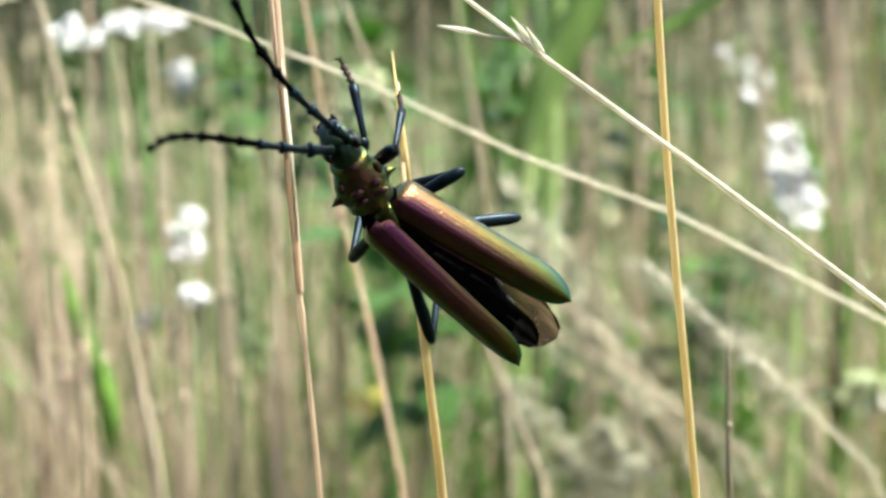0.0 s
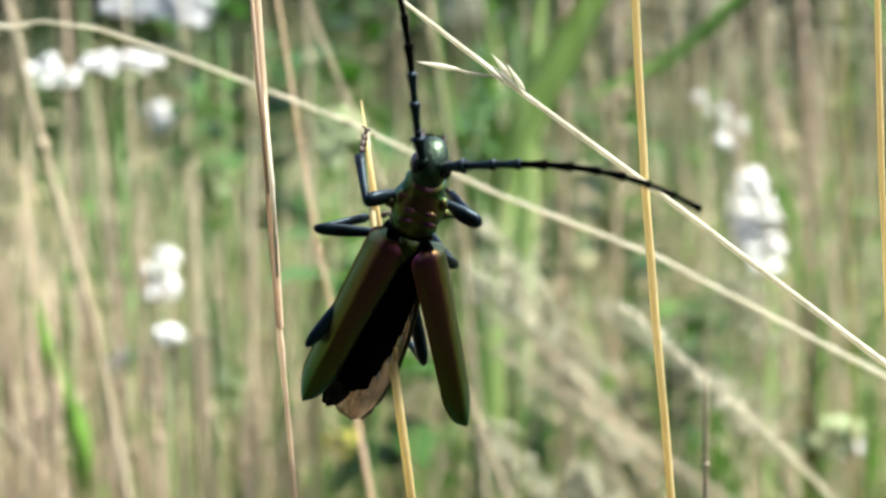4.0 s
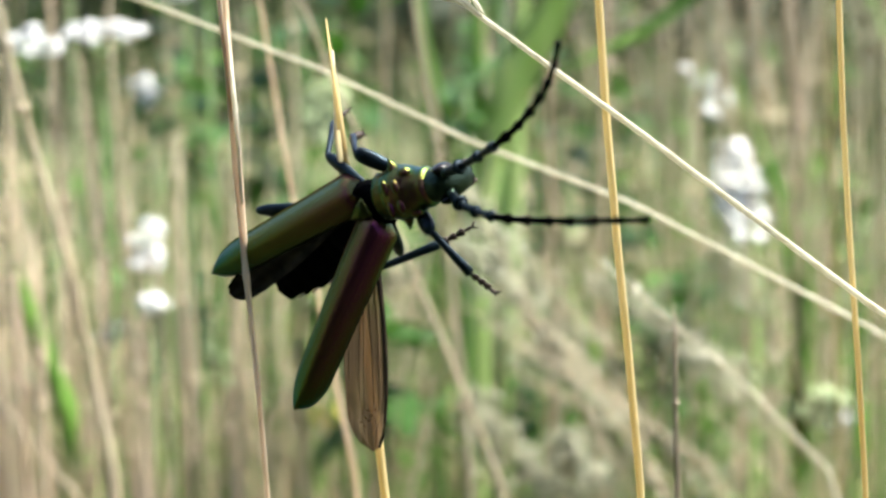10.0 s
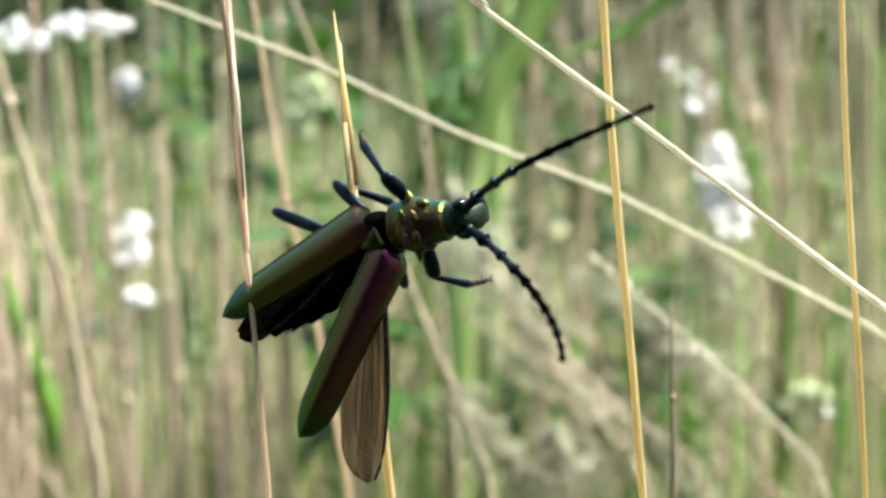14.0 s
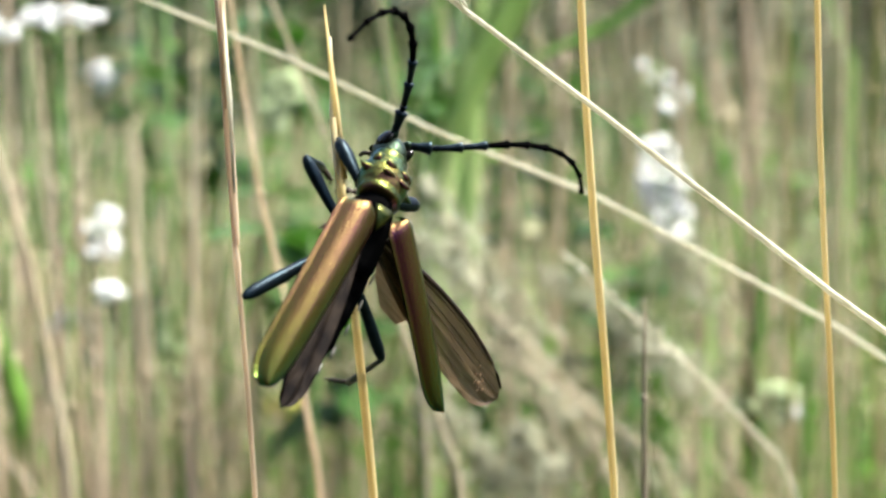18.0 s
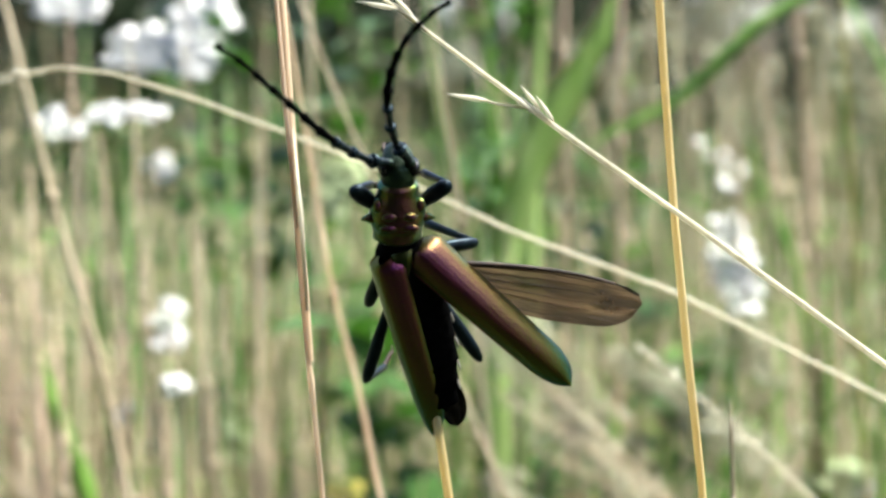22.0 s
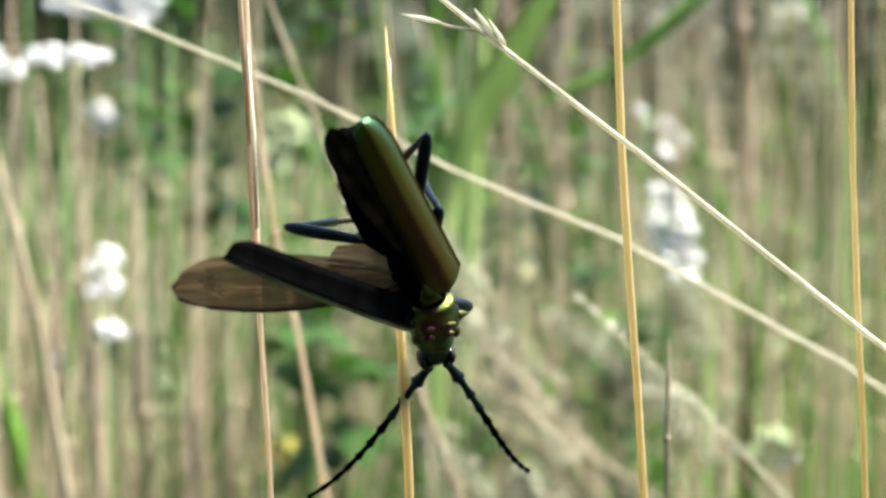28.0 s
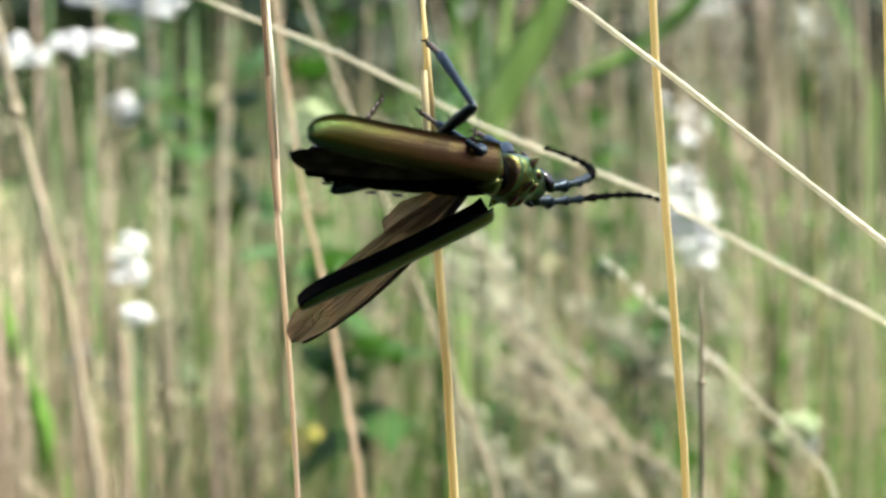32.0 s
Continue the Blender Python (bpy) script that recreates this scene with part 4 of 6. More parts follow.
    ob, foot = stalk("grass_stalk", [(0.1016, 0.3000, 0.6857), (0.1036, 0.3000, 0.6349), (0.1083, 0.3000, 0.5824)], 0.00128, FIELD_P, "reddish tan dry grass stalk among meadow grass")
    ob, foot = stalk("grass_stalk", [(0.1201, 0.2700, 0.6808), (0.1246, 0.2700, 0.5864), (0.1287, 0.2700, 0.4852)], 0.0008, FIELD_S, "thin tan dry grass stalk among meadow grass")
    ob, foot = stalk("grass_stalk", [(0.0016, 0.2000, 0.5871), (0.0219, 0.2000, 0.5485), (0.0438, 0.2000, 0.5086)], 0.00072, FIELD_S, "thin tan dry grass stalk among meadow grass")
    ob, foot = stalk("grass_stalk", [(0.0062, 0.2400, 0.5615), (0.0337, 0.2400, 0.5273), (0.0616, 0.2400, 0.4923)], 0.00088, FIELD_S, "thin tan dry grass stalk among meadow grass")
    ob, foot = stalk("grass_stalk", [(-0.0043, 0.2200, 0.5542), (0.0311, 0.2200, 0.5307), (0.0672, 0.2200, 0.5069)], 0.00072, FIELD_S, "thin tan dry grass stalk among meadow grass")
    ob, foot = stalk("grass_stalk", [(0.0168, 0.2000, 0.5550), (0.0305, 0.2000, 0.5408), (0.0450, 0.2000, 0.5264)], 0.0008, FIELD_S, "thin tan dry grass stalk among meadow grass")
    ob, foot = stalk("grass_stalk", [(0.0294, 0.2600, 0.5500), (0.0524, 0.2600, 0.5155), (0.0733, 0.2600, 0.4802)], 0.00104, FIELD_S, "thin tan dry grass stalk among meadow grass")
    ob, foot = stalk("grass_stalk", [(0.0082, 0.2700, 0.5243), (0.0346, 0.2700, 0.5103), (0.0628, 0.2700, 0.4962)], 0.00096, FIELD_S, "thin tan dry grass stalk among meadow grass")
    ob, foot = stalk("grass_stalk", [(-0.0201, 0.2600, 0.5165), (-0.0030, 0.2600, 0.5010), (0.0147, 0.2600, 0.4854)], 0.00096, FIELD_S, "thin tan dry grass stalk among meadow grass")
    ob, foot = stalk("grass_stalk", [(-0.0609, 0.2500, 0.5521), (-0.0592, 0.2500, 0.5223), (-0.0559, 0.2500, 0.4920)], 0.00104, FIELD_S, "thin tan dry grass stalk among meadow grass")
    ob, foot = stalk("grass_stalk", [(-0.0565, 0.3000, 0.5359), (-0.0550, 0.3000, 0.5058), (-0.0542, 0.3000, 0.4752)], 0.00128, FIELD_S, "thin tan dry grass stalk among meadow grass")
    ob, foot = stalk("grass_stalk", [(-0.0447, 0.2900, 0.5269), (-0.0422, 0.2900, 0.5029), (-0.0384, 0.2900, 0.4786)], 0.00112, FIELD_S, "thin tan dry grass stalk among meadow grass")
    ob, foot = stalk("grass_stalk", [(0.0307, 0.2500, 0.4922), (0.0387, 0.2500, 0.4692), (0.0476, 0.2500, 0.4459)], 0.00096, FIELD_S, "thin tan dry grass stalk among meadow grass")
    long_leaf("grass_tuft", [(-0.1128, 0.2200, 0.5605), (-0.1098, 0.2200, 0.5455), (-0.1019, 0.2200, 0.5210), (-0.0968, 0.2200, 0.4992)], 0.0035, LEAF, "bright green grass leaf")
    long_leaf("grass_tuft", [(0.0314, 0.2500, 0.6088), (0.0392, 0.2500, 0.6127), (0.0531, 0.2500, 0.6188), (0.0668, 0.2500, 0.6294), (0.0803, 0.2500, 0.6422), (0.1028, 0.2500, 0.6556), (0.1457, 0.2500, 0.6508), (0.1708, 0.2500, 0.5864)], 0.0022, LEAF, "bright green slanting grass leaf")
    long_leaf("grass_tuft", [(0.0421, 0.2600, 0.6539), (0.0375, 0.2600, 0.6400), (0.0281, 0.2600, 0.6229), (0.0202, 0.2600, 0.6102), (0.0130, 0.2600, 0.5926), (0.0081, 0.2600, 0.5666)], 0.0065, SILVER, "broad pale green grass leaf")
    long_leaf("grass_tuft", [(0.1004, 0.2800, 0.6762), (0.1110, 0.2800, 0.6537), (0.1216, 0.2800, 0.6341), (0.1326, 0.2800, 0.6092)], 0.003, LEAFM, "bright green grass leaf")
    long_leaf("grass_tuft", [(0.0863, 0.3000, 0.6143), (0.0920, 0.3000, 0.5967), (0.1034, 0.3000, 0.5681), (0.1100, 0.3000, 0.5280)], 0.0026, LEAFM, "bright green grass leaf")
    long_leaf("grass_tuft", [(0.0343, 0.2800, 0.5430), (0.0413, 0.2800, 0.5289), (0.0484, 0.2800, 0.5111), (0.0523, 0.2800, 0.4819)], 0.003, LEAF, "bright green grass leaf")
    long_leaf("grass_tuft", [(0.0057, 0.3300, 0.6911), (0.0075, 0.3300, 0.6367), (0.0112, 0.3300, 0.5803), (0.0131, 0.3300, 0.5020)], 0.0032, LEAFM, "broad green grass leaf")
    long_leaf("grass_tuft", [(0.0232, 0.3500, 0.6941), (0.0175, 0.3500, 0.6374), (-0.0022, 0.3500, 0.5886), (-0.0046, 0.3500, 0.5178)], 0.0032, LEAFM, "broad green grass leaf")
    long_leaf("grass_tuft", [(-0.0143, 0.3200, 0.6721), (-0.0093, 0.3200, 0.6182), (0.0017, 0.3200, 0.5756), (0.0034, 0.3200, 0.5241)], 0.003, LEAFM, "broad green grass leaf")
    long_leaf("grass_tuft", [(0.0262, 0.3000, 0.6695), (0.0212, 0.3000, 0.6181), (0.0195, 0.3000, 0.5648), (0.0161, 0.3000, 0.4908)], 0.004, SILVER, "broad pale green grass leaf")
    long_leaf("grass_tuft", [(0.0879, 0.2700, 0.5767), (0.0905, 0.2700, 0.5413), (0.0905, 0.2700, 0.4820)], 0.0028, SILVER, "broad green grass leaf")
    long_leaf("grass_tuft", [(0.1136, 0.3000, 0.5824), (0.1134, 0.3000, 0.5354), (0.1136, 0.3000, 0.4717)], 0.0035, LEAFM, "broad green grass leaf")
    long_leaf("grass_tuft", [(0.1249, 0.2800, 0.5497), (0.1245, 0.2800, 0.5145), (0.1242, 0.2800, 0.4785)], 0.003, LEAFM, "broad green grass leaf")
    long_leaf("grass_tuft", [(0.0757, 0.3000, 0.5281), (0.0798, 0.3000, 0.5058), (0.0824, 0.3000, 0.4717)], 0.003, LEAFM, "broad green grass leaf")
    long_leaf("grass_tuft", [(-0.0299, 0.2000, 0.5873), (-0.0273, 0.2000, 0.5817), (-0.0343, 0.2000, 0.5762), (-0.0375, 0.2000, 0.5495)], 0.0012, HUSKL, "curled pale dry leaf")
    leafy_plant(-0.0235, 0.2000, 0.5573, 0.026, 40)
    leafy_plant(-0.0179, 0.2200, 0.5316, 0.024, 41)
    leafy_plant(-0.0293, 0.2300, 0.5647, 0.022, 42)
    leafy_plant(-0.0772, 0.3100, 0.5931, 0.022, 43)
    leafy_plant(-0.0618, 0.3100, 0.5911, 0.021, 44)
    leafy_plant(0.0081, 0.3800, 0.5951, 0.03, 45)
    leafy_plant(0.0612, 0.2800, 0.5253, 0.02, 46)
    leafy_plant(-0.0398, 0.3300, 0.6146, 0.03, 48)
    leafy_plant(0.0285, 0.3600, 0.4901, 0.026, 49)
    leafy_plant(-0.1092, 0.3900, 0.6186, 0.026, 50)
    leafy_plant(0.0788, 0.3300, 0.5297, 0.02, 51)
    leafy_plant(-0.0611, 0.4100, 0.6723, 0.03, 52)
    leafy_plant(-0.0099, 0.3600, 0.6614, 0.03, 53)
    leafy_plant(-0.1047, 0.4100, 0.6789, 0.03, 54)
    leafy_plant(0.0042, 0.2500, 0.5991, 0.0109, 100)
    leafy_plant(0.0045, 0.2900, 0.6152, 0.0100, 101)
    leafy_plant(-0.0280, 0.2700, 0.5443, 0.0105, 102)
    leafy_plant(-0.0340, 0.3200, 0.5127, 0.0107, 103)
    leafy_plant(-0.0027, 0.2500, 0.5108, 0.0063, 104)
    leafy_plant(0.0210, 0.2900, 0.5053, 0.0100, 105)
    leafy_plant(0.0670, 0.2700, 0.5353, 0.0114, 106)
    leafy_plant(0.0727, 0.3200, 0.5075, 0.0086, 107)
    leafy_plant(-0.0808, 0.2500, 0.5992, 0.0100, 108)
    leafy_plant(-0.0813, 0.2900, 0.5851, 0.0080, 109)
    leafy_plant(-0.0749, 0.2700, 0.5410, 0.0086, 110)
    leafy_plant(0.0359, 0.3200, 0.6052, 0.0107, 111)
    leafy_plant(-0.0669, 0.2500, 0.6405, 0.0109, 112)
    leafy_plant(-0.0308, 0.2900, 0.6376, 0.0140, 113)
    leafy_plant(0.0147, 0.2700, 0.6474, 0.0114, 114)
    leafy_plant(-0.0236, 0.3200, 0.5399, 0.0193, 115)
    leafy_plant(-0.0641, 0.3200, 0.6205, 0.0109, 116)
    leafy_plant(0.0126, 0.3300, 0.598, 0.016, 120)
    leafy_plant(0.0374, 0.3300, 0.581, 0.016, 121)
    leafy_plant(0.0564, 0.3300, 0.594, 0.016, 122)
    leafy_plant(0.0278, 0.3300, 0.558, 0.016, 123)
    leafy_plant(0.064, 0.3300, 0.558, 0.016, 124)
    leafy_plant(0.0455, 0.3300, 0.5665, 0.016, 125)
    leafy_plant(0.0651, 0.2900, 0.5243, 0.0080, 117)
    feathery_grass([(0.0051, 0.2000, 0.5792), (0.0120, 0.2000, 0.5692), (0.0168, 0.2000, 0.5568), (0.0264, 0.2000, 0.5315)], 200)
    feathery_grass([(0.0220, 0.2600, 0.5511), (0.0340, 0.2600, 0.5373), (0.0436, 0.2600, 0.5206), (0.0614, 0.2600, 0.4864)], 201)
    feathery_grass([(0.0281, 0.2300, 0.5381), (0.0393, 0.2300, 0.5252), (0.0483, 0.2300, 0.5096), (0.0649, 0.2300, 0.4774)], 202)
    feathery_grass([(0.0416, 0.2900, 0.5016), (0.0557, 0.2900, 0.4881), (0.0672, 0.2900, 0.4715), (0.0882, 0.2900, 0.4378)], 203)
    feathery_grass([(0.0049, 0.2000, 0.5295), (0.0110, 0.2000, 0.5226), (0.0148, 0.2000, 0.5133), (0.0228, 0.2000, 0.4952)], 204)
    feathery_grass([(0.0531, 0.2600, 0.5409), (0.0660, 0.2600, 0.5321), (0.0764, 0.2600, 0.5206), (0.0955, 0.2600, 0.4979)], 205)
    feathery_grass([(0.0644, 0.2300, 0.5349), (0.0756, 0.2300, 0.5283), (0.0845, 0.2300, 0.5191), (0.1010, 0.2300, 0.5016)], 206)
    feathery_grass([(0.0112, 0.2900, 0.5274), (0.0242, 0.2900, 0.5206), (0.0344, 0.2900, 0.5108), (0.0531, 0.2900, 0.4924)], 207)
    feathery_grass([(0.0275, 0.2000, 0.5192), (0.0350, 0.2000, 0.5123), (0.0404, 0.2000, 0.5029), (0.0510, 0.2000, 0.4847)], 208)
    feathery_grass([(0.0620, 0.2600, 0.5034), (0.0735, 0.2600, 0.4927), (0.0826, 0.2600, 0.4790), (0.0995, 0.2600, 0.4516)], 209)
    feathery_grass([(0.0024, 0.2300, 0.5630), (0.0134, 0.2300, 0.5534), (0.0220, 0.2300, 0.5412), (0.0381, 0.2300, 0.5169)], 210)
    feathery_grass([(0.0447, 0.2900, 0.5417), (0.0575, 0.2900, 0.5359), (0.0677, 0.2900, 0.5272), (0.0864, 0.2900, 0.5111)], 211)
    feathery_grass([(0.0191, 0.2000, 0.5133), (0.0259, 0.2000, 0.5071), (0.0305, 0.2000, 0.4984), (0.0399, 0.2000, 0.4817)], 212)
    feathery_grass([(0.0770, 0.2600, 0.5574), (0.0849, 0.2600, 0.5504), (0.0904, 0.2600, 0.5407), (0.1015, 0.2600, 0.5222)], 213)
    feathery_grass([(0.0873, 0.356, 0.6383), (0.0909, 0.356, 0.6243), (0.0961, 0.356, 0.6083), (0.1014, 0.356, 0.5683)], 220)
    feathery_grass([(0.1003, 0.301, 0.6839), (0.0963, 0.301, 0.6699), (0.0902, 0.301, 0.6539), (0.0842, 0.301, 0.6139)], 221)
    feathery_grass([(0.1117, 0.367, 0.6325), (0.1105, 0.367, 0.6185), (0.1088, 0.367, 0.6025), (0.1070, 0.367, 0.5625)], 222)
    feathery_grass([(0.0952, 0.384, 0.6735), (0.0919, 0.384, 0.6595), (0.0870, 0.384, 0.6435), (0.0820, 0.384, 0.6035)], 223)
    feathery_grass([(0.0611, 0.329, 0.6604), (0.0652, 0.329, 0.6464), (0.0713, 0.329, 0.6304), (0.0774, 0.329, 0.5904)], 224)
    feathery_grass([(0.1274, 0.371, 0.6530), (0.1298, 0.371, 0.6390), (0.1333, 0.371, 0.6230), (0.1369, 0.371, 0.5830)], 225)
    feathery_grass([(0.0791, 0.312, 0.6705), (0.0813, 0.312, 0.6565), (0.0845, 0.312, 0.6405), (0.0878, 0.312, 0.6005)], 226)
    feathery_grass([(0.0588, 0.351, 0.6460), (0.0560, 0.351, 0.6320), (0.0518, 0.351, 0.6160), (0.0476, 0.351, 0.5760)], 227)
    feathery_grass([(0.1310, 0.334, 0.6420), (0.1347, 0.334, 0.6280), (0.1402, 0.334, 0.6120), (0.1458, 0.334, 0.5720)], 228)
    white_flower(-0.0826, 0.3000, 0.6455, 0.0149, 0.0200, 60, 300, "small white wild flower head", PETAL, 0.0039)
    white_flower(-0.1010, 0.3000, 0.6399, 0.0216, 0.0100, 46, 301, "small white wild flower head", PETAL, 0.0039)
    white_flower(-0.0885, 0.2200, 0.6181, 0.0165, 0.0070, 20, 303, "small white wild flower head", PETAL, 0.0020)
    white_flower(-0.1045, 0.2200, 0.6183, 0.0150, 0.0090, 14, 304, "small white wild flower head", PETAL, 0.0019)
    white_flower(-0.1220, 0.3100, 0.6608, 0.0270, 0.0150, 26, 305, "small white wild flower head", PETAL, 0.0037)
    white_flower(-0.0833, 0.2400, 0.5657, 0.012, 0.016, 16, 307, "small white wild flower head", PETAL, 0.0021)
    white_flower(-0.0968, 0.3000, 0.6021, 0.008, 0.006, 10, 308, "small white wild flower head", PETAL, 0.0026)
    white_flower(0.0905, 0.3300, 0.6008, 0.016, 0.012, 6, 310, "small white wild flower head", PETAL, 0.0017)
    white_flower(0.0789, 0.3300, 0.6045, 0.012, 0.008, 3, 311, "small white wild flower head", PETAL, 0.0016)
    white_flower(0.0818, 0.3000, 0.5933, 0.005, 0.005, 8, 312, "small white wild flower head", PETAL, 0.0026)
    white_flower(-0.0734, 0.2000, 0.5536, 0.0060, 0.005, 9, 60, "small white wild flower head", PETAL, 0.0023)
    white_flower(0.1220, 0.3000, 0.4960, 0.01, 0.006, 18, 75, "small white wild flower head", PETAL, 0.0036)
    white_flower(-0.1115, 0.3100, 0.5227, 0.008, 0.006, 7, 79, "small white wild flower head", PETAL, 0.0038)
    white_flower(-0.0360, 0.3000, 0.4505, 0.012, 0.008, 10, 82, "small white wild flower head", PETAL, 0.0038)
    white_flower(-0.0395, 0.3000, 0.5969, 0.01, 0.012, 30, 90, "pale green flower head still in bud", UMBEL, 0.004)
    white_flower(-0.0898, 0.3000, 0.5211, 0.02, 0.016, 40, 91, "pale green flower head still in bud", UMBEL, 0.004)
    white_flower(-0.0846, 0.3000, 0.5117, 0.016, 0.014, 24, 92, "pale green flower head still in bud", UMBEL, 0.004)
    white_flower(0.1163, 0.3000, 0.5011, 0.014, 0.008, 20, 93, "pale green flower head still in bud", UMBEL, 0.004)
    white_flower(-0.0390, 0.3000, 0.4966, 0.012, 0.005, 14, 99, "small yellow wild flower head", YELLOW, 0.004)


middle_distance()
SWAYING_FLOWER = white_flower(0.0868, 0.3000, 0.5700, 0.0105, 0.022, 90, 73, "tall narrow white flower head swaying in the grass", PETAL, 0.0035)



# ---- the beetle ----
def hull(rows, name, material, parent, m=None, label="", sides=18):
    return part(name, mesh_of(name, *lump(rows, sides), material), parent, m, label)


def elytron_mesh(s):
    """A wing case: long arched shell with thickness, shoulder, rounded tip. s: +1 right, -1 left."""
    L, nu, nv = 0.0196, 40, 12
    outer, inner = [], []
    for i in range(nu + 1):
        u = i / nu
        y = 0.0006 - u * (L + 0.0006)
        base = min(1.0, (u / 0.05 + 0.35)) if u < 0.04 else 1.0
        tip = math.sqrt(max(0.0, 1 - ((u - 0.80) / 0.2) ** 2)) if u > 0.80 else 1.0
        w = (0.0041 - 0.0008 * u) * min(base, 1.0) * max(tip, 0.03)
        cx = 0.0001 + 0.0003 * u
        ht = (0.0017 - 0.0003 * u) * (0.35 + 0.65 * tip)
        for j in range(nv + 1):
            k = j / nv * 2 - 1
            x = cx + k * w / 2
            z = 0.0006 + 0.0004 * base - 0.0008 * u * u - ht * abs(k) ** 2.2 * (1.2 if k > 0 else 0.6) + 0.00003 * math.cos(k * 9) * tip
            outer.append(Vector((s * x, y, z)))
            inner.append(Vector((s * (cx + k * w / 2 * 0.95), y, z - 0.00022)))
    v = outer + inner
    f = []
    n1 = nv + 1
    o = len(outer)
    for i in range(nu):
        for j in range(nv):
            a = i * n1 + j
            q = (a, a + 1, a + n1 + 1, a + n1)
            f.append(q if s < 0 else q[::-1])
            q2 = tuple(x + o for x in q)
            f.append(q2[::-1] if s < 0 else q2)
        for j in (0, nv):
            a = i * n1 + j
            f.append((a, a + n1, a + n1 + o, a + o))
    for j in range(nv):
        for i in (0, nu):
            a = i * n1 + j
            f.append((a, a + 1, a + 1 + o, a + o))
    me = mesh_of("elytron", v, f, ELY)
    me.materials.append(DARK)
    for p in me.polygons:
        if max(p.vertices) >= o:
            p.material_index = 1
    return me


def wing_outline(u):
    """Leading and trailing offset of the membrane across its length, 0 root to 1 tip."""
    lead = 0.0004 + 0.0016 * math.sin(min(u * 1.1, 1) * math.pi * 0.76)
    trail = -0.0009 - 0.0023 * math.sin(min(u, 1) ** 0.8 * math.pi * 0.74)
    if u > 0.84:
        k = math.sqrt(max(0.0, 1 - ((u - 0.84) / 0.16) ** 2))
        lead, trail = lead * k, trail * k
    return lead, trail


def wing_mesh(s, L=0.0215, narrow=1.0):
    v, f = [], []
    nu, nv = 36, 12
    for i in range(nu + 1):
        u = i / nu
        a, b = wing_outline(u)
        for j in range(nv + 1):
            k = j / nv
            x = b + (a - b) * k
            z = 0.00022 * math.sin(k * 13 + u * 2) * (1 - 0.3 * u) + 0.0004 * math.sin(u * 3.1) * k + (0.0003 * math.exp(-((u - 0.8) / 0.03) ** 2) * math.sin(k * 20))
            v.append((s * x * narrow, -u * L, z))
    for i in range(nu):
        for j in range(nv):
            p = i * (nv + 1) + j
            f.append((p, p + 1, p + nv + 2, p + nv + 1))
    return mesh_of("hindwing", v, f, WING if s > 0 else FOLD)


def vein(s, k0, k1, u0, u1, r, L=0.0215, narrow=1.0):
    pts, rad = [], []
    for i in range(15):
        u = u0 + (u1 - u0) * i / 14
        a, b = wing_outline(u)
        k = k0 + (k1 - k0) * i / 14
        pts.append((s * narrow * (b + (a - b) * k), -u * L, 0.0001 + 0.0004 * math.sin(u * 3.1) * k + 0.00022 * math.sin(k * 13 + u * 2)))
        rad.append(r * (1.15 - u * 0.7))
    return tube(pts, rad, 6)


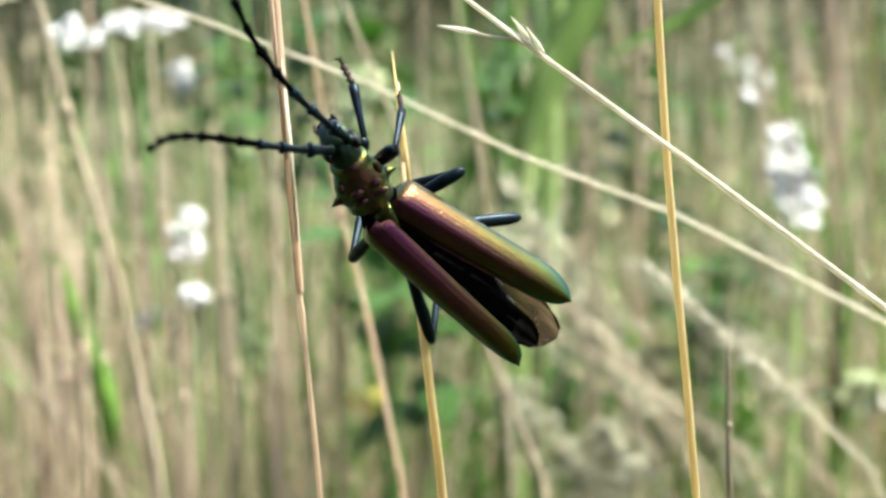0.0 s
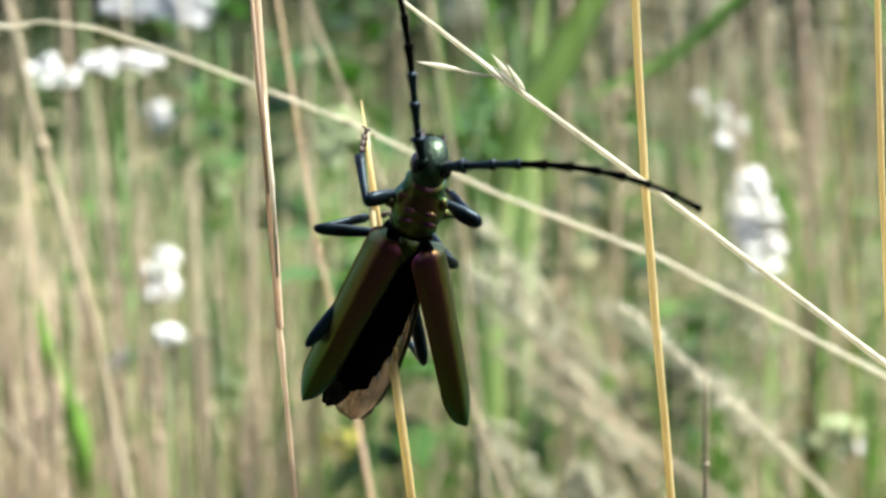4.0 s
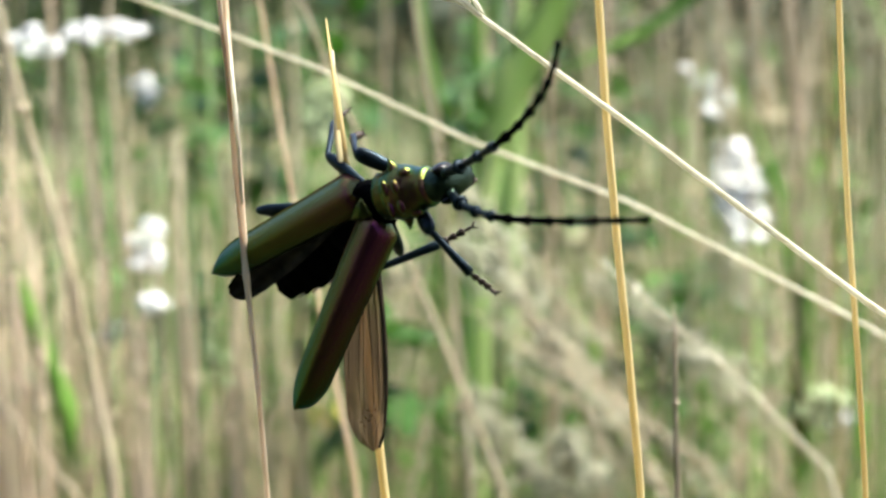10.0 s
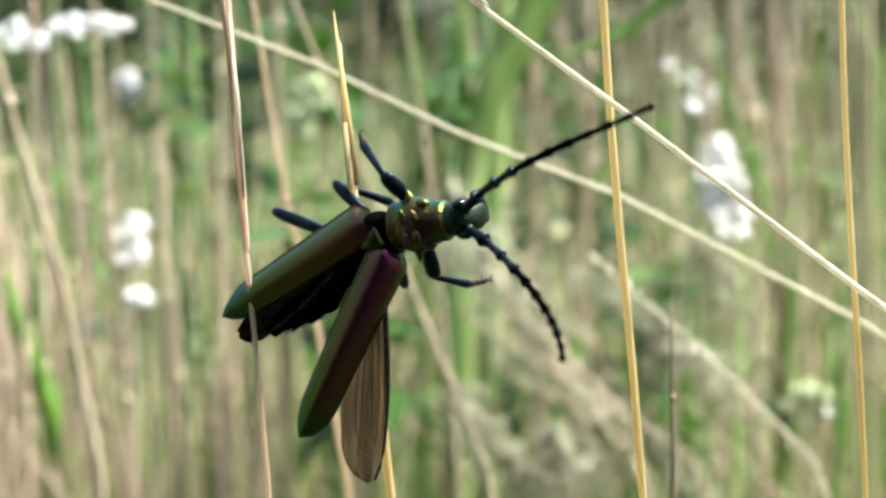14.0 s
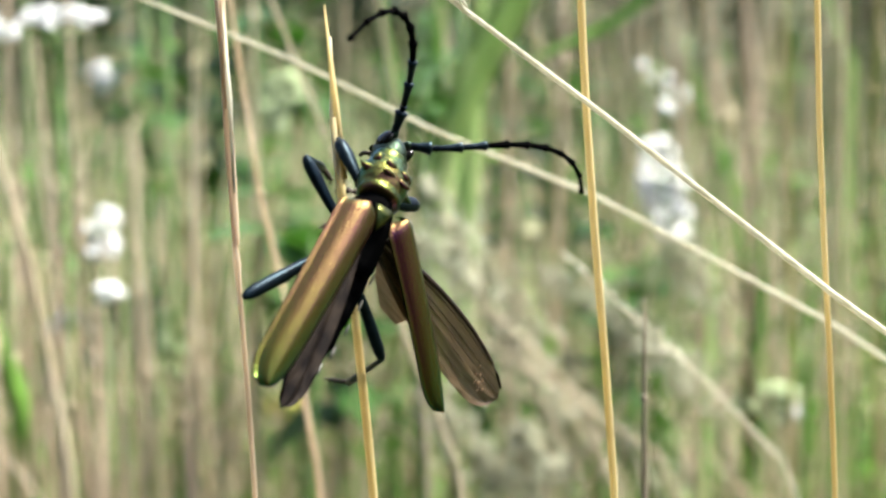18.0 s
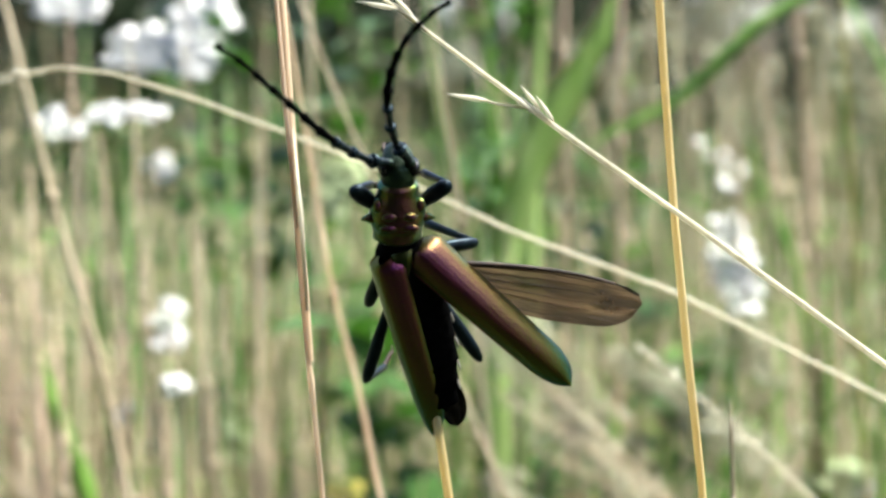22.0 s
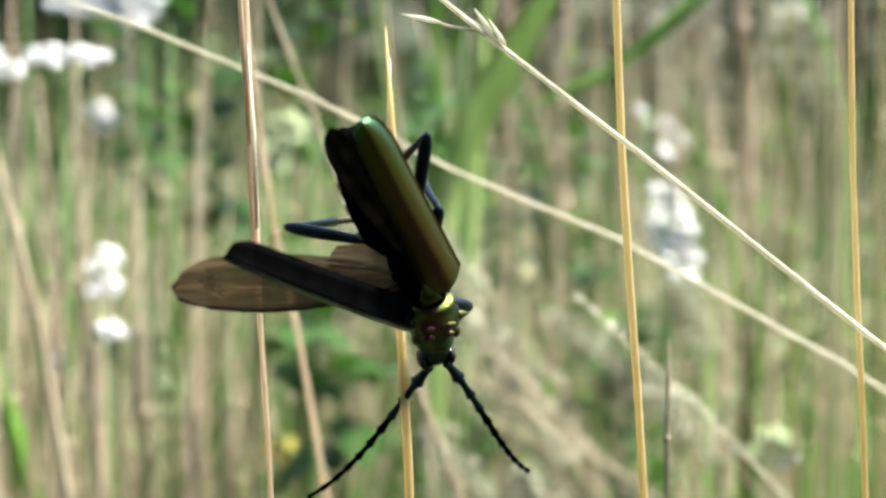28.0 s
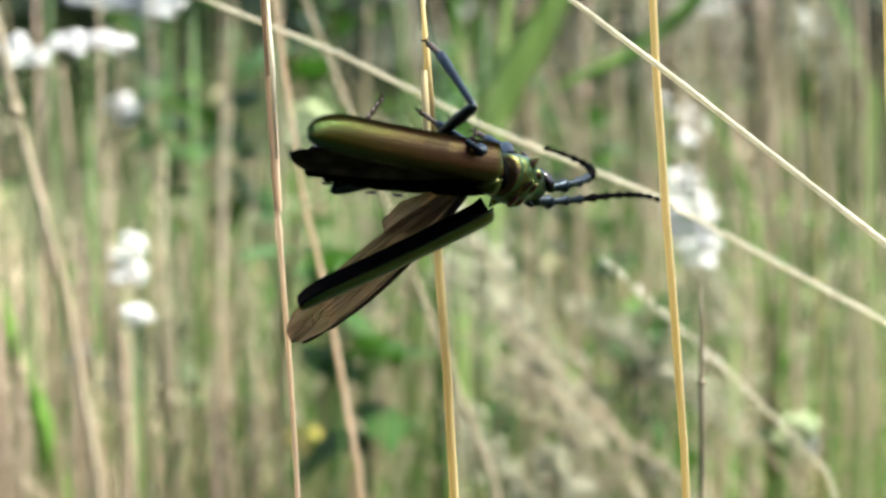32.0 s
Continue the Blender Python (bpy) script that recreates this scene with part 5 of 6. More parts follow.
def beetle():
    root = thing("beetle", "metallic copper and green longhorn beetle with one wing case spread", "beetle")
    pron = hull([(6.75, .4, -2.2, 1.2), (6.6, .75, -2.5, 1.75), (6.3, .95, -2.6, 1.9), (5.9, .85, -2.6, 1.82), (5.3, 1.1, -2.7, 2.05), (4.5, 1.25, -2.85, 2.4), (3.7, 1.35, -2.9, 2.6), (2.9, 1.3, -2.9, 2.55), (2.3, 1.1, -2.85, 2.3), (1.8, .95, -2.8, 2.2), (1.35, 1.15, -2.7, 2.25), (1.1, .95, -2.5, 1.8)], "pronotum", PRON, root, None, "bronze-green wrinkled pronotum with side spines")
    for s in (-1, 1):
        part("spine", mesh_of("spine", *tube([(s * .0019, .0034, -.0004), (s * .0027, .0034, -.0004), (s * .0034, .0033, -.0003)], [.0008, .00042, .00005]), PRON), pron)
        part("tubercle", mesh_of("tubercle", *ball((s * .0009, .0041, .00115), (.0007, .0004, .0003)), PRON), pron)
        part("tubercle", mesh_of("tubercle", *ball((s * .0010, .0030, .00120), (.0008, .00035, .00025)), PRON), pron)
        part("tubercle", mesh_of("tubercle", *ball((s * .0019, .0048, .0001), (.0005, .0007, .0006)), PRON), pron)
    head = hull([(6.2, .5, -2.2, 1.35), (6.8, .62, -2.5, 1.55), (7.4, .68, -2.8, 1.6), (8.0, .55, -3.0, 1.55), (8.6, .3, -3.2, 1.45), (9.1, -.2, -3.3, 1.3), (9.5, -.9, -3.3, 1.05), (9.75, -1.6, -3.0, .6)], "head", HEADM, root, None, "dark green pitted head")
    for s in (-1, 1):
        part("eye", mesh_of("eye", *ball((s * .0014, .0082, -.0006), (.0005, .0008, .0012)), EYEM), head)
        part("mandible", mesh_of("mandible", *tube([(s * .0006, .0088, -.0028), (s * .0006, .0092, -.0033), (s * .0002, .0094, -.0036)], [.0005, .0004, .0001]), DARK), head)
        part("palp", mesh_of("palp", *tube([(s * .0008, .0082, -.0031), (s * .0011, .0086, -.0040), (s * .0009, .0088, -.0047)], [.00022, .0002, .0002]), TARSUS), head)
    hull([(1.4, .5, -2.6, 1.5), (1.0, .7, -3.0, 1.7), (.2, .75, -3.6, 2.3), (-1.0, .7, -4.0, 2.7), (-3.0, .6, -4.2, 2.9), (-5.0, .5, -4.1, 2.85), (-6.2, .3, -3.7, 2.3)], "thorax", DARK, root)
    part("scutellum", mesh_of("scutellum", *rings([((0, .0004, .0010), (.0010, 0, 0), (0, 0, .0002)), ((0, -.0004, .00115), (.0009, 0, 0), (0, 0, .00022)), ((0, -.0014, .0011), (.0004, 0, 0), (0, 0, .0002)), ((0, -.0020, .0010), (.0001, 0, 0), (0, 0, .0001))], 8), SCUT), root, None, "shiny golden green scutellum")
    parts = {}
    # abdomen, pivot near its root
    ab = hull([(-.5, 1.3, -2.3, 2.3), (-3, 1.4, -2.4, 2.85), (-6, 1.3, -2.4, 2.95), (-9, 1.2, -2.3, 2.8), (-12, 1.0, -1.9, 2.4), (-14.5, .7, -1.3, 1.75), (-16, .4, -.7, 1.1), (-16.7, .1, -.2, .35)], "abdomen", DARK, root, Matrix.Translation((0, -.001, -.0012)))
    for y, zt, zb, w in ((-3.2, 1.42, -2.5, 2.92), (-5.8, 1.36, -2.5, 3.0), (-8.4, 1.25, -2.42, 2.9), (-10.9, 1.12, -2.15, 2.66), (-13.2, .9, -1.75, 2.18), (-15.0, .65, -1.2, 1.65)):
        me = mesh_of("abdominal_ring", *lump([(y + 1.15, zt - .12, zb + .1, w - .1), (y + .9, zt, zb, w), (y - .9, zt - .03, zb + .05, w - .03), (y - 1.1, zt - .15, zb + .15, w - .12)]), DARK)
        me.materials.append(BELLY)
        for p in me.polygons:
            if p.center.z < (zb * .55 + zt * .45) * MM and len(p.vertices) == 4:
                p.material_index = 1
        part("abdominal_ring", me, ab, None, "black segment with a grey-green underside")
    for y, w in ((-4.5, 2.95), (-7.1, 2.98), (-9.7, 2.8), (-12.1, 2.45), (-14.1, 1.95)):
        part("side_membrane", mesh_of("side_membrane", *ball((w * MM, y * MM, .0003), (.00012, .0006, .00022), 8, 6), MEMB), ab)
    parts["abdomen"] = ab
    for s, k in ((-1, "left_case"), (1, "right_case")):
        parts[k] = part("elytron", elytron_mesh(s), root, Matrix.Translation((s * .0017, -.0006, .0006)), "copper red wing case turning green at its tip")
    wing = part("hindwing", wing_mesh(1), root, None, "smoky brown veined flight wing sticking out")
    parts["wing"] = wing
    for k0, k1, u0, u1, r in ((1.0, 1.0, 0, .97, .00028), (.9, .93, 0, .8, .00009), (.72, .78, .05, .8, .00007), (.6, .66, .02, .8, .00008), (.46, .48, .1, .8, .00006), (.34, .3, .05, .78, .00007), (.12, .1, .1, .7, .00006), (.66, .8, .82, .97, .00007), (.4, .45, .82, .97, .00006)):
        part("vein", mesh_of("vein", *vein(1, k0, k1, u0, u1, r), TARSUS if k0 == 1.0 else VEIN), wing)
    crease = []
    for k, u in ((.72, .80), (.62, .83), (.55, .81), (.48, .85), (.40, .83), (.34, .87), (.58, .86), (.44, .89)):
        a, b = wing_outline(u)
        crease.append(ball((b + (a - b) * k, -u * .0215, .0003), (.0002, .00012, .00005), 7, 5))
    part("wing_fold", mesh_of("wing_fold", *joined(crease), LOBE), wing, None, "crumpled pale brown fold across the wing")
    lobe = [(0, 0, 0), (.0002, -.0028, .0002), (-.0002, -.0058, .0001), (-.0022, -.0078, -.0001), (-.0038, -.0070, -.0002), (-.0040, -.0045, -.0002), (-.0026, -.0018, 0)]
    part("wing_lobe", mesh_of("wing_lobe", lobe, [(0, 1, 2, 3, 4, 5, 6)], LOBE), wing)
    left_wing = part("hindwing", wing_mesh(-1, 0.0192, 0.6), root, None, "smoky flight wing folded under its case, darkened for the black abdomen beneath")
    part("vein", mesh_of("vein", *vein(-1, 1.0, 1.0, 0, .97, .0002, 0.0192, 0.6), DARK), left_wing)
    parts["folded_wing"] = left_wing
    front = [pron, head]
    # antennae: socket, then eleven joints
    joint = []
    for i, l in enumerate(SEG):
        a, b = (.00042, .00056) if i == 0 else ((.00034, .00034) if i == 1 else (.00038 - .000018 * i, .00047 - .000022 * i))
        L = l * MM
        joint.append(mesh_of("antenna_joint", *rings([((0, L * u, 0), (r, 0, 0), (0, 0, r)) for u, r in ((0, a * .7), (.08, a * .9), (.5, (a + b) / 2 * .9), (.8, b), (.95, b * 1.3), (1.02, b * .8))], 9), BLUE if i < 4 else DARK))
    for s, k in ((-1, "left_antenna"), (1, "right_antenna")):
        soc = part("antenna", mesh_of("antenna_socket", *ball((0, 0, 0), (.0005, .0004, .0005)), HEADM), root, Matrix.Translation((s * .00095, .0089, .0001)), "long dark jointed antenna")
        parts[k] = [part("antenna_joint", me, soc) for me in joint]
        front.append(soc)
    # legs
    for n, (hx, hy, hz) in HIP.items():
        kind = n[0]
        coxa = part("leg", mesh_of("leg_coxa", *ball((0, 0, .0004), (.0008, .0009, .0009)), DARK), root, Matrix.Translation((hx * MM, hy * MM, hz * MM)), "slim blue-black leg")
        if kind == 'F':
            front.append(coxa)
        fl, tl, al = (q[kind] * MM for q in (FEM, TIB, TAR))
        k = 1.25 if kind == 'F' else 1.0
        femur = mesh_of("femur", *rings([((0, fl * u, 0), (r * k, 0, 0), (0, 0, r * .8 * k)) for u, r in ((-.04, .0003), (.06, .00042), (.3, .0005), (.65, .00066), (.88, .00062), (.98, .00045), (1.02, .0002))], 10), BLUE)
        tibia = mesh_of("tibia", *rings([((0, tl * u, 0), (r, 0, 0), (0, 0, r * .8)) for u, r in ((-.02, .0002), (.05, .00034), (.4, .00036), (.8, .00046), (.98, .0005), (1.0, .0002))], 9), BLUE)
        foot = [rings([((0, al * u, 0), (r, 0, 0), (0, 0, r * .6)) for u, r in ((a, .00016), (a + .1, .0003), (a + .2, .00042), (a + .24, .0003), (a + .25, .0001))], 8) for a in (0, .25, .48)]
        foot.append(tube([(0, al * .7, 0), (0, al * .9, .0001), (0, al * .98, -.0001)], [.00014, .0002, .00018], 6))
        foot += [tube([(0, al * .97, 0), (s * .0003, al * 1.04, 0), (s * .0004, al * 1.08, -.0003)], [.00012, .0001, .00003], 5) for s in (-1, 1)]
        tarsus = mesh_of("tarsus", *joined(foot), TARSUS)
        parts[n] = [part("femur", femur, coxa), part("tibia", tibia, coxa), part("tarsus", tarsus, coxa)]
    parts["front"] = [(ob, ob.matrix_basis.copy()) for ob in front]
    return root, parts


SEG = [2.3, .6, 2.5, 2.5, 2.4, 2.4, 2.4, 2.2, 2.2, 2.2, 2.2]
HIP = {'FL': (-1.3, 3.2, -2.4), 'FR': (1.3, 3.2, -2.4), 'ML': (-1.6, -1.6, -3.3), 'MR': (1.6, -1.6, -3.3), 'HL': (-1.8, -5.2, -3.4), 'HR': (1.8, -5.2, -3.4)}
FEM, TIB, TAR = {'F': 5.0, 'M': 6.6, 'H': 9.6}, {'F': 5.2, 'M': 6.4, 'H': 9.6}, {'F': 3.2, 'M': 3.4, 'H': 4.0}
BEETLE, PARTS = beetle()


def turn(axis, degrees):
    return Matrix.Rotation(radians(degrees), 4, axis)


def along(d, z=(0, 0, 1)):
    """A turn that lays the y axis along d."""
    d = Vector(d).normalized()
    x = d.cross(Vector(z))
    if x.length < 0.05:
        x = Vector((1, 0, 0))
    x.normalize()
    return Matrix((x, d, x.cross(d))).transposed().to_4x4()


def motions():
    keys = {}

    def put(ob, t, m):
        keys.setdefault(ob, []).append((t, m))

    def feelers(joints, s, t, az, el, kz, kx, gz, gx):
        m = turn('Z', -s * az) @ turn('X', el)
        p = Vector((0, 0, 0))
        for i, ob in enumerate(joints):
            u = i / (len(SEG) - 1)
            if i:
                m = m @ turn('Z', -s * (kz + gz * u)) @ turn('X', kx + gx * u)
            put(ob, t, Matrix.Translation(p) @ m)
            p = p + (m @ Vector((0, SEG[i] * MM, 0)))

    def leg(n, t, d1, d2):
        k = d1 * FEM[n[0]] * MM
        q = k + d2 * TIB[n[0]] * MM
        put(PARTS[n][0], t, along(d1))
        put(PARTS[n][1], t, Matrix.Translation(k) @ along(d2))
        put(PARTS[n][2], t, Matrix.Translation(q) @ along(d2 + d1 * -0.35 + Vector((0, 0, -0.15))))

    def reach(n, a, e, b, g):
        """Directions of the thigh and the shin of a leg."""
        s = 1 if n[1] == 'R' else -1
        a, e, b, g = (radians(q) for q in (a, e, b, g))
        return Vector((s * math.sin(a) * math.cos(e), math.cos(a) * math.cos(e), math.sin(e))), Vector((s * math.sin(b) * math.cos(g), math.cos(b) * math.cos(g), math.sin(g)))

    limbs, horns = {}, {}

    def swing():
        """Jointed limbs turn in small steps between their poses, so that the joints stay closed."""
        for n, rows in limbs.items():
            leg(n, rows[0][0], *rows[0][1])
            for (t0, (a0, b0)), (t1, (a1, b1)) in zip(rows, rows[1:]):
                k = min(8, int((t1 - t0) / 0.06), max(1, math.ceil(math.degrees(max(a0.angle(a1), b0.angle(b1))) / 12)))
                for i in range(1, k + 1):
                    u = i / k
                    leg(n, t0 + (t1 - t0) * u, a0.slerp(a1, u, a1), b0.slerp(b1, u, b1))
        for (k, s), rows in horns.items():
            feelers(PARTS[k], s, rows[0][0], *rows[0][1])
            for (t0, v0), (t1, v1) in zip(rows, rows[1:]):
                n = min(4, max(1, math.ceil(max(abs(p - q) for p, q in zip(v0, v1)) / 10)))
                for i in range(1, n + 1):
                    u = i / n
                    feelers(PARTS[k], s, t0 + (t1 - t0) * u, *(p + (q - p) * u for p, q in zip(v0, v1)))

    def at(t, body, cases, wing, tail, neck, left, right, fl, fr, ml, mr, hl, hr):
        put(BEETLE, t, body)
        put(PARTS["left_case"], t, Matrix.Translation((-.0017, -.0006, .0006)) @ turn('Z', -cases[0] - 2) @ turn('X', -cases[1]) @ turn('Y', cases[5]))
        put(PARTS["right_case"], t, Matrix.Translation((.0017 + .0011 * math.sin(radians(max(0.0, cases[4]))), -.0004, .0006 + .0019 * math.sin(radians(max(0.0, cases[4]))))) @ turn('Z', cases[2] + 2) @ turn('X', -cases[3]) @ turn('Y', cases[4]))
        put(PARTS["wing"], t, Matrix.Translation((.0019, -.0022, -.0005)) @ turn('Z', wing[0]) @ turn('X', -wing[1]))
        put(PARTS["folded_wing"], t, Matrix.Translation((-.0015, -.0014, .0005)) @ turn('Z', -cases[0] + 4) @ turn('X', 2.5 - cases[1]))
        bend = Matrix.Translation((0, .0012, -.0008)) @ turn('Z', neck[0]) @ turn('X', neck[1]) @ Matrix.Translation((0, -.0012, .0008))
        for ob, rest in PARTS["front"]:
            put(ob, t, bend @ rest)
        put(PARTS["abdomen"], t, Matrix.Translation((0, -.001, -.0012)) @ turn('Z', tail[0]) @ turn('X', tail[1]))
        horns.setdefault(("left_antenna", -1), []).append((t, left))
        horns.setdefault(("right_antenna", 1), []).append((t, right))
        for n, v in zip(('FL', 'FR', 'ML', 'MR', 'HL', 'HR'), (fl, fr, ml, mr, hl, hr)):
            limbs.setdefault(n, []).append((t, reach(n, *v)))

    at(0, pose(-0.00846, -0.00646, 0.60598, 91.6, -45.7, 11.7), (-2, -3, 9, -3, -4, -28), (1, -14), (0, 0), (-16, 25),
       (47.2, 12.8, -4.9, 0.9, 7.2, 6.4), (-19.6, 8.4, 0.9, -1.8, 7.1, -1.6),
       (-46, 5, -29, -46), (45, 39, 90, -60), (107, -48, -69, -46), (108, 6, -69, -46), (152, -9, -63, -41), (135, -15, -64, -42))
    at(1, pose(-0.00713, -0.00647, 0.60702, 104.2, -26.1, 1.1), (0, -4, 13, -4, -3, -28), (-3, -14), (0, 0), (-4, 23),
       (31.9, 5.9, -0.7, -8, 15.8, -7.2), (-3.8, 7.9, 1, 0.4, 4, -0.1),
       (27, 44, -29, -46), (64, 35, -42, -80), (125, -24, -69, -46), (126, -21, -69, -46), (150, 52, -67, -48), (145, -12, -64, -42))
    at(2, pose(-0.00634, -0.00643, 0.60606, 107.5, -10.8, 4.3), (-2, -5, 12, -8, -1, -28), (-2, -13), (-1, 0), (-10, 13),
       (28.3, 12.1, -3.5, -1.1, 9, -1.1), (44.7, 24.5, 0.2, 2.5, -1.5, 2.1),
       (30, 19, -155, -45), (39, 30, 23, -143), (141, -11, -69, -46), (102, -28, -106, -43), (153, -1, -64, -42), (148, -8, -65, -43))
    at(3, pose(-0.00573, -0.00643, 0.60677, 107.1, 5.1, 5.9), (2, -5, 29, -4, 0, -28), (1, -13), (0, 0), (2, 13),
       (36.8, -12.4, -0.5, -3.6, 14.3, -3.7), (34.3, 21.6, -1, 0.8, 5, 3.8),
       (88, 41, -115, -48), (63, 33, 34, -141), (115, -23, -89, -40), (144, -44, -103, -71), (145, 41, -74, -77), (146, -5, -93, -66))
    at(5.5, pose(-0.00247, -0.00636, 0.60472, 123.5, 34.2, 31.6), (4, -2, 14, 10, 70, 4), (-1, -9), (1, 1), (10, 21),
       (6.8, -9.9, -10.4, -2.4, 17.7, -13.2), (74.6, 28.8, 0.3, -2.4, 10.4, 0.7),
       (57, 41, 60, 14), (123, 10, -29, -46), (86, 36, -69, -46), (92, -10, -69, -46), (169, -7, -64, -40), (160, 9, -64, -44))
    at(6, pose(-0.00327, -0.00589, 0.60129, 132.0, 18.3, 55.9), (-4, 7, 2, 21, 22, 4), (11, 4), (-2, -4), (36, 9),
       (-11.9, 5.6, -2.2, 1.8, 6.4, -7.3), (2.9, 41.3, -3.2, -2, 0.6, -0.7),
       (41, 25, 53, -4), (164, -8, -54, -6), (125, 14, -70, -21), (92, -10, -69, -46), (157, 10, -71, -32), (158, 10, -54, 5))
    at(6.5, pose(-0.00147, -0.00714, 0.60426, 116.1, 28.2, 83.1), (19, 9, 10, 0, 51, 4), (40, -16), (6, 4), (-42, -22),
       (12.2, 26.1, 1.6, 0.1, 4.9, -2.7), (-28.7, -6.7, -0.7, -6, 6.8, -6.5),
       (-50, -5, -53, -26), (106, 13, -25, -46), (242, -32, -32, 2), (92, -10, -69, -46), (218, -51, 61, 50), (182, -32, -49, 33))
    at(7, pose(-0.00335, -0.00681, 0.60624, 113.2, 24.5, 108.1), (5, -1, 39, 8, 29, 4), (45, 8), (0, 2), (-42, -12),
       (5.8, -4.9, 4.3, 2.6, 3.1, -1.2), (-2, 6.3, -2.4, 1, -0.2, -0.6),
       (-53, -12, -58, 15), (106, 24, -24, -50), (201, -27, -50, 23), (147, -38, -84, -18), (199, -28, -38, 19), (140, -26, -79, 13))
    at(7.5, pose(-0.00253, -0.00672, 0.60487, 91.7, 24.7, 55.5), (18, 9, 15, -12, 11, 4), (29, -33), (-1, 13), (-20, -27),
       (26.6, 38.2, 2.8, 3.3, 2.9, -9), (-4.7, 91.5, 3.7, 0.4, 8.4, -1.4),
       (-56, -46, -39, -36), (14, -23, 33, -53), (117, 14, -53, -34), (91, -9, -69, -46), (156, -58, -45, 5), (213, -39, -52, 52))
    at(8, pose(-0.00104, -0.00661, 0.60502, 111.4, 39.1, 2.4), (3, 17, 25, 19, 15, 4), (25, 4), (0, 2), (19, 38),
       (-11.9, -36.6, 0.3, 10.2, 2, -8.9), (41.7, 13.1, -6.4, -4, 25.3, 12.9),
       (65, 31, 8, 19), (-97, 11, 18, 179), (146, -407, 166, 66), (184, -17, -111, -63), (-178, -51, -229, 14), (164, 6, -187, 3))
    at(9, pose(-0.00251, -0.00597, 0.60308, 70.7, 48.9, 12.0), (2, 8, 27, 20, 12, 4), (70, -9), (0, 3), (-5, -3),
       (32.8, 6.7, -2.8, -2.9, 1.9, -4.8), (42.4, -19.5, -4.3, 1, 8.1, -0.3),
       (53, -69, 56, -60), (51, 2, -29, -46), (31, -13, -69, -46), (90, -9, -69, -46), (144, 43, -62, -42), (134, 29, -256, -48))
    at(10, pose(-0.00405, -0.00647, 0.60267, 108.9, 54.4, -15.9), (5, 4, 28, 17, -4, 4), (53, 7), (2, 3), (-21, -3),
       (11.4, 18.6, 0.6, 1.7, 4.5, -0.6), (25.1, 42.6, -5.6, -3.6, 6.8, -0.5),
       (134, 23, -18, -125), (39, 41, 63, -6), (121, -14, -66, -122), (147, -35, -126, -47), (148, 13, -67, -41), (167, -28, 14, -23))
    at(11, pose(-0.00321, -0.00640, 0.59920, 83.9, 65.8, -37.1), (4, 2, 25, 11, -4, 4), (52, 0), (1, 2), (-14, 1),
       (17.1, 12.1, -4.2, 0.2, 12.4, 1.7), (27.9, 22.4, -5.9, 0.4, 10, 1.9),
       (115, 18, -223, -19), (46, 38, 13, -63), (104, -11, 106, -26), (55, 44, -69, -46), (141, 4, -66, -40), (113, -20, -210, -36))
    at(12, pose(-0.00388, -0.00635, 0.60012, 102.5, 53.8, -12.1), (3, 2, 34, 10, -4, 4), (62, 2), (1, 2), (-7, 10),
       (20.9, 18, 1.8, -1.3, 2.1, -1), (26.3, 3.9, -5.1, 1, 8.9, 2.1),
       (110, 17, -38, -139), (19, 36, -36, -119), (101, -22, -67, -110), (142, -49, -120, -58), (140, -40, -120, -61), (166, -29, 16, -44))
    at(13, pose(-0.00528, -0.00637, 0.60188, 101.5, 36.0, -7.3), (1, -3, 25, 8, -4, 4), (53, 1), (1, 1), (-19, 0),
       (24.7, 24.5, -3.1, 1.7, 4.5, 1.8), (33, -1, -0.7, 3.2, 6.1, 6.4),
       (142, -13, 98, -71), (23, 16, 25, -106), (118, -14, -69, -46), (74, -9, -69, -46), (133, -10, -64, -40), (123, -14, -181, -41))
    at(14, pose(-0.00352, -0.00638, 0.59927, 95.6, 55.1, -19.8), (0, -3, 27, 9, -4, 4), (51, 2), (1, 1), (-25, -2),
       (31.8, 27.7, -4.3, -0.8, 4.9, 0.5), (30.5, 31.2, 0.7, 3, -1.2, 1.2),
       (111, 37, 136, -36), (100, -28, 54, -63), (113, -17, -69, -46), (142, -45, -113, -56), (132, -10, -65, -40), (130, -11, -113, -42))
    at(17, pose(-0.00099, -0.00622, 0.60113, 86.1, 37.1, 41.9), (10, 8, 49, -3, 26, 4), (69, 2), (0, 3), (-17, -26),
       (-6.9, 26.2, 3.7, -0.3, 4.8, -0.4), (56.4, 7.1, -5.9, 2.1, 13.3, -3.9),
       (55, -11, 2, -25), (57, -3, -35, -48), (76, 29, -78, -61), (101, -14, -69, -46), (130, -9, -59, -17), (110, 7, -243, -50))
    at(18, pose(-0.00167, -0.00597, 0.60124, 79.6, 31.3, 28.7), (8, 10, 46, -11, 20, 4), (71, -6), (-1, 3), (-8, -25),
       (39.3, 48, 5.5, 2.8, 13.7, 0.8), (77.1, 36.5, -8.7, 2, 16.9, -17.2),
       (39, -12, -4, -30), (57, 2, -70, -50), (54, -8, -69, -46), (101, -13, -69, -46), (140, 10, -50, -37), (126, -10, -57, -110))
    at(19, pose(-0.00363, -0.00620, 0.60100, 98.7, 14.7, 15.1), (-2, -5, 31, -1, 10, -6), (62, -1), (0, 1), (14, 23),
       (-16, 13.5, 2.6, 0.5, 9.5, 6.3), (45.9, 2.4, -5.8, 2.6, 3.6, 4.1),
       (57, 39, -70, -70), (49, 12, -119, -48), (65, 27, -69, -46), (116, -24, -69, -46), (158, -46, -64, -42), (135, -3, -211, -14))
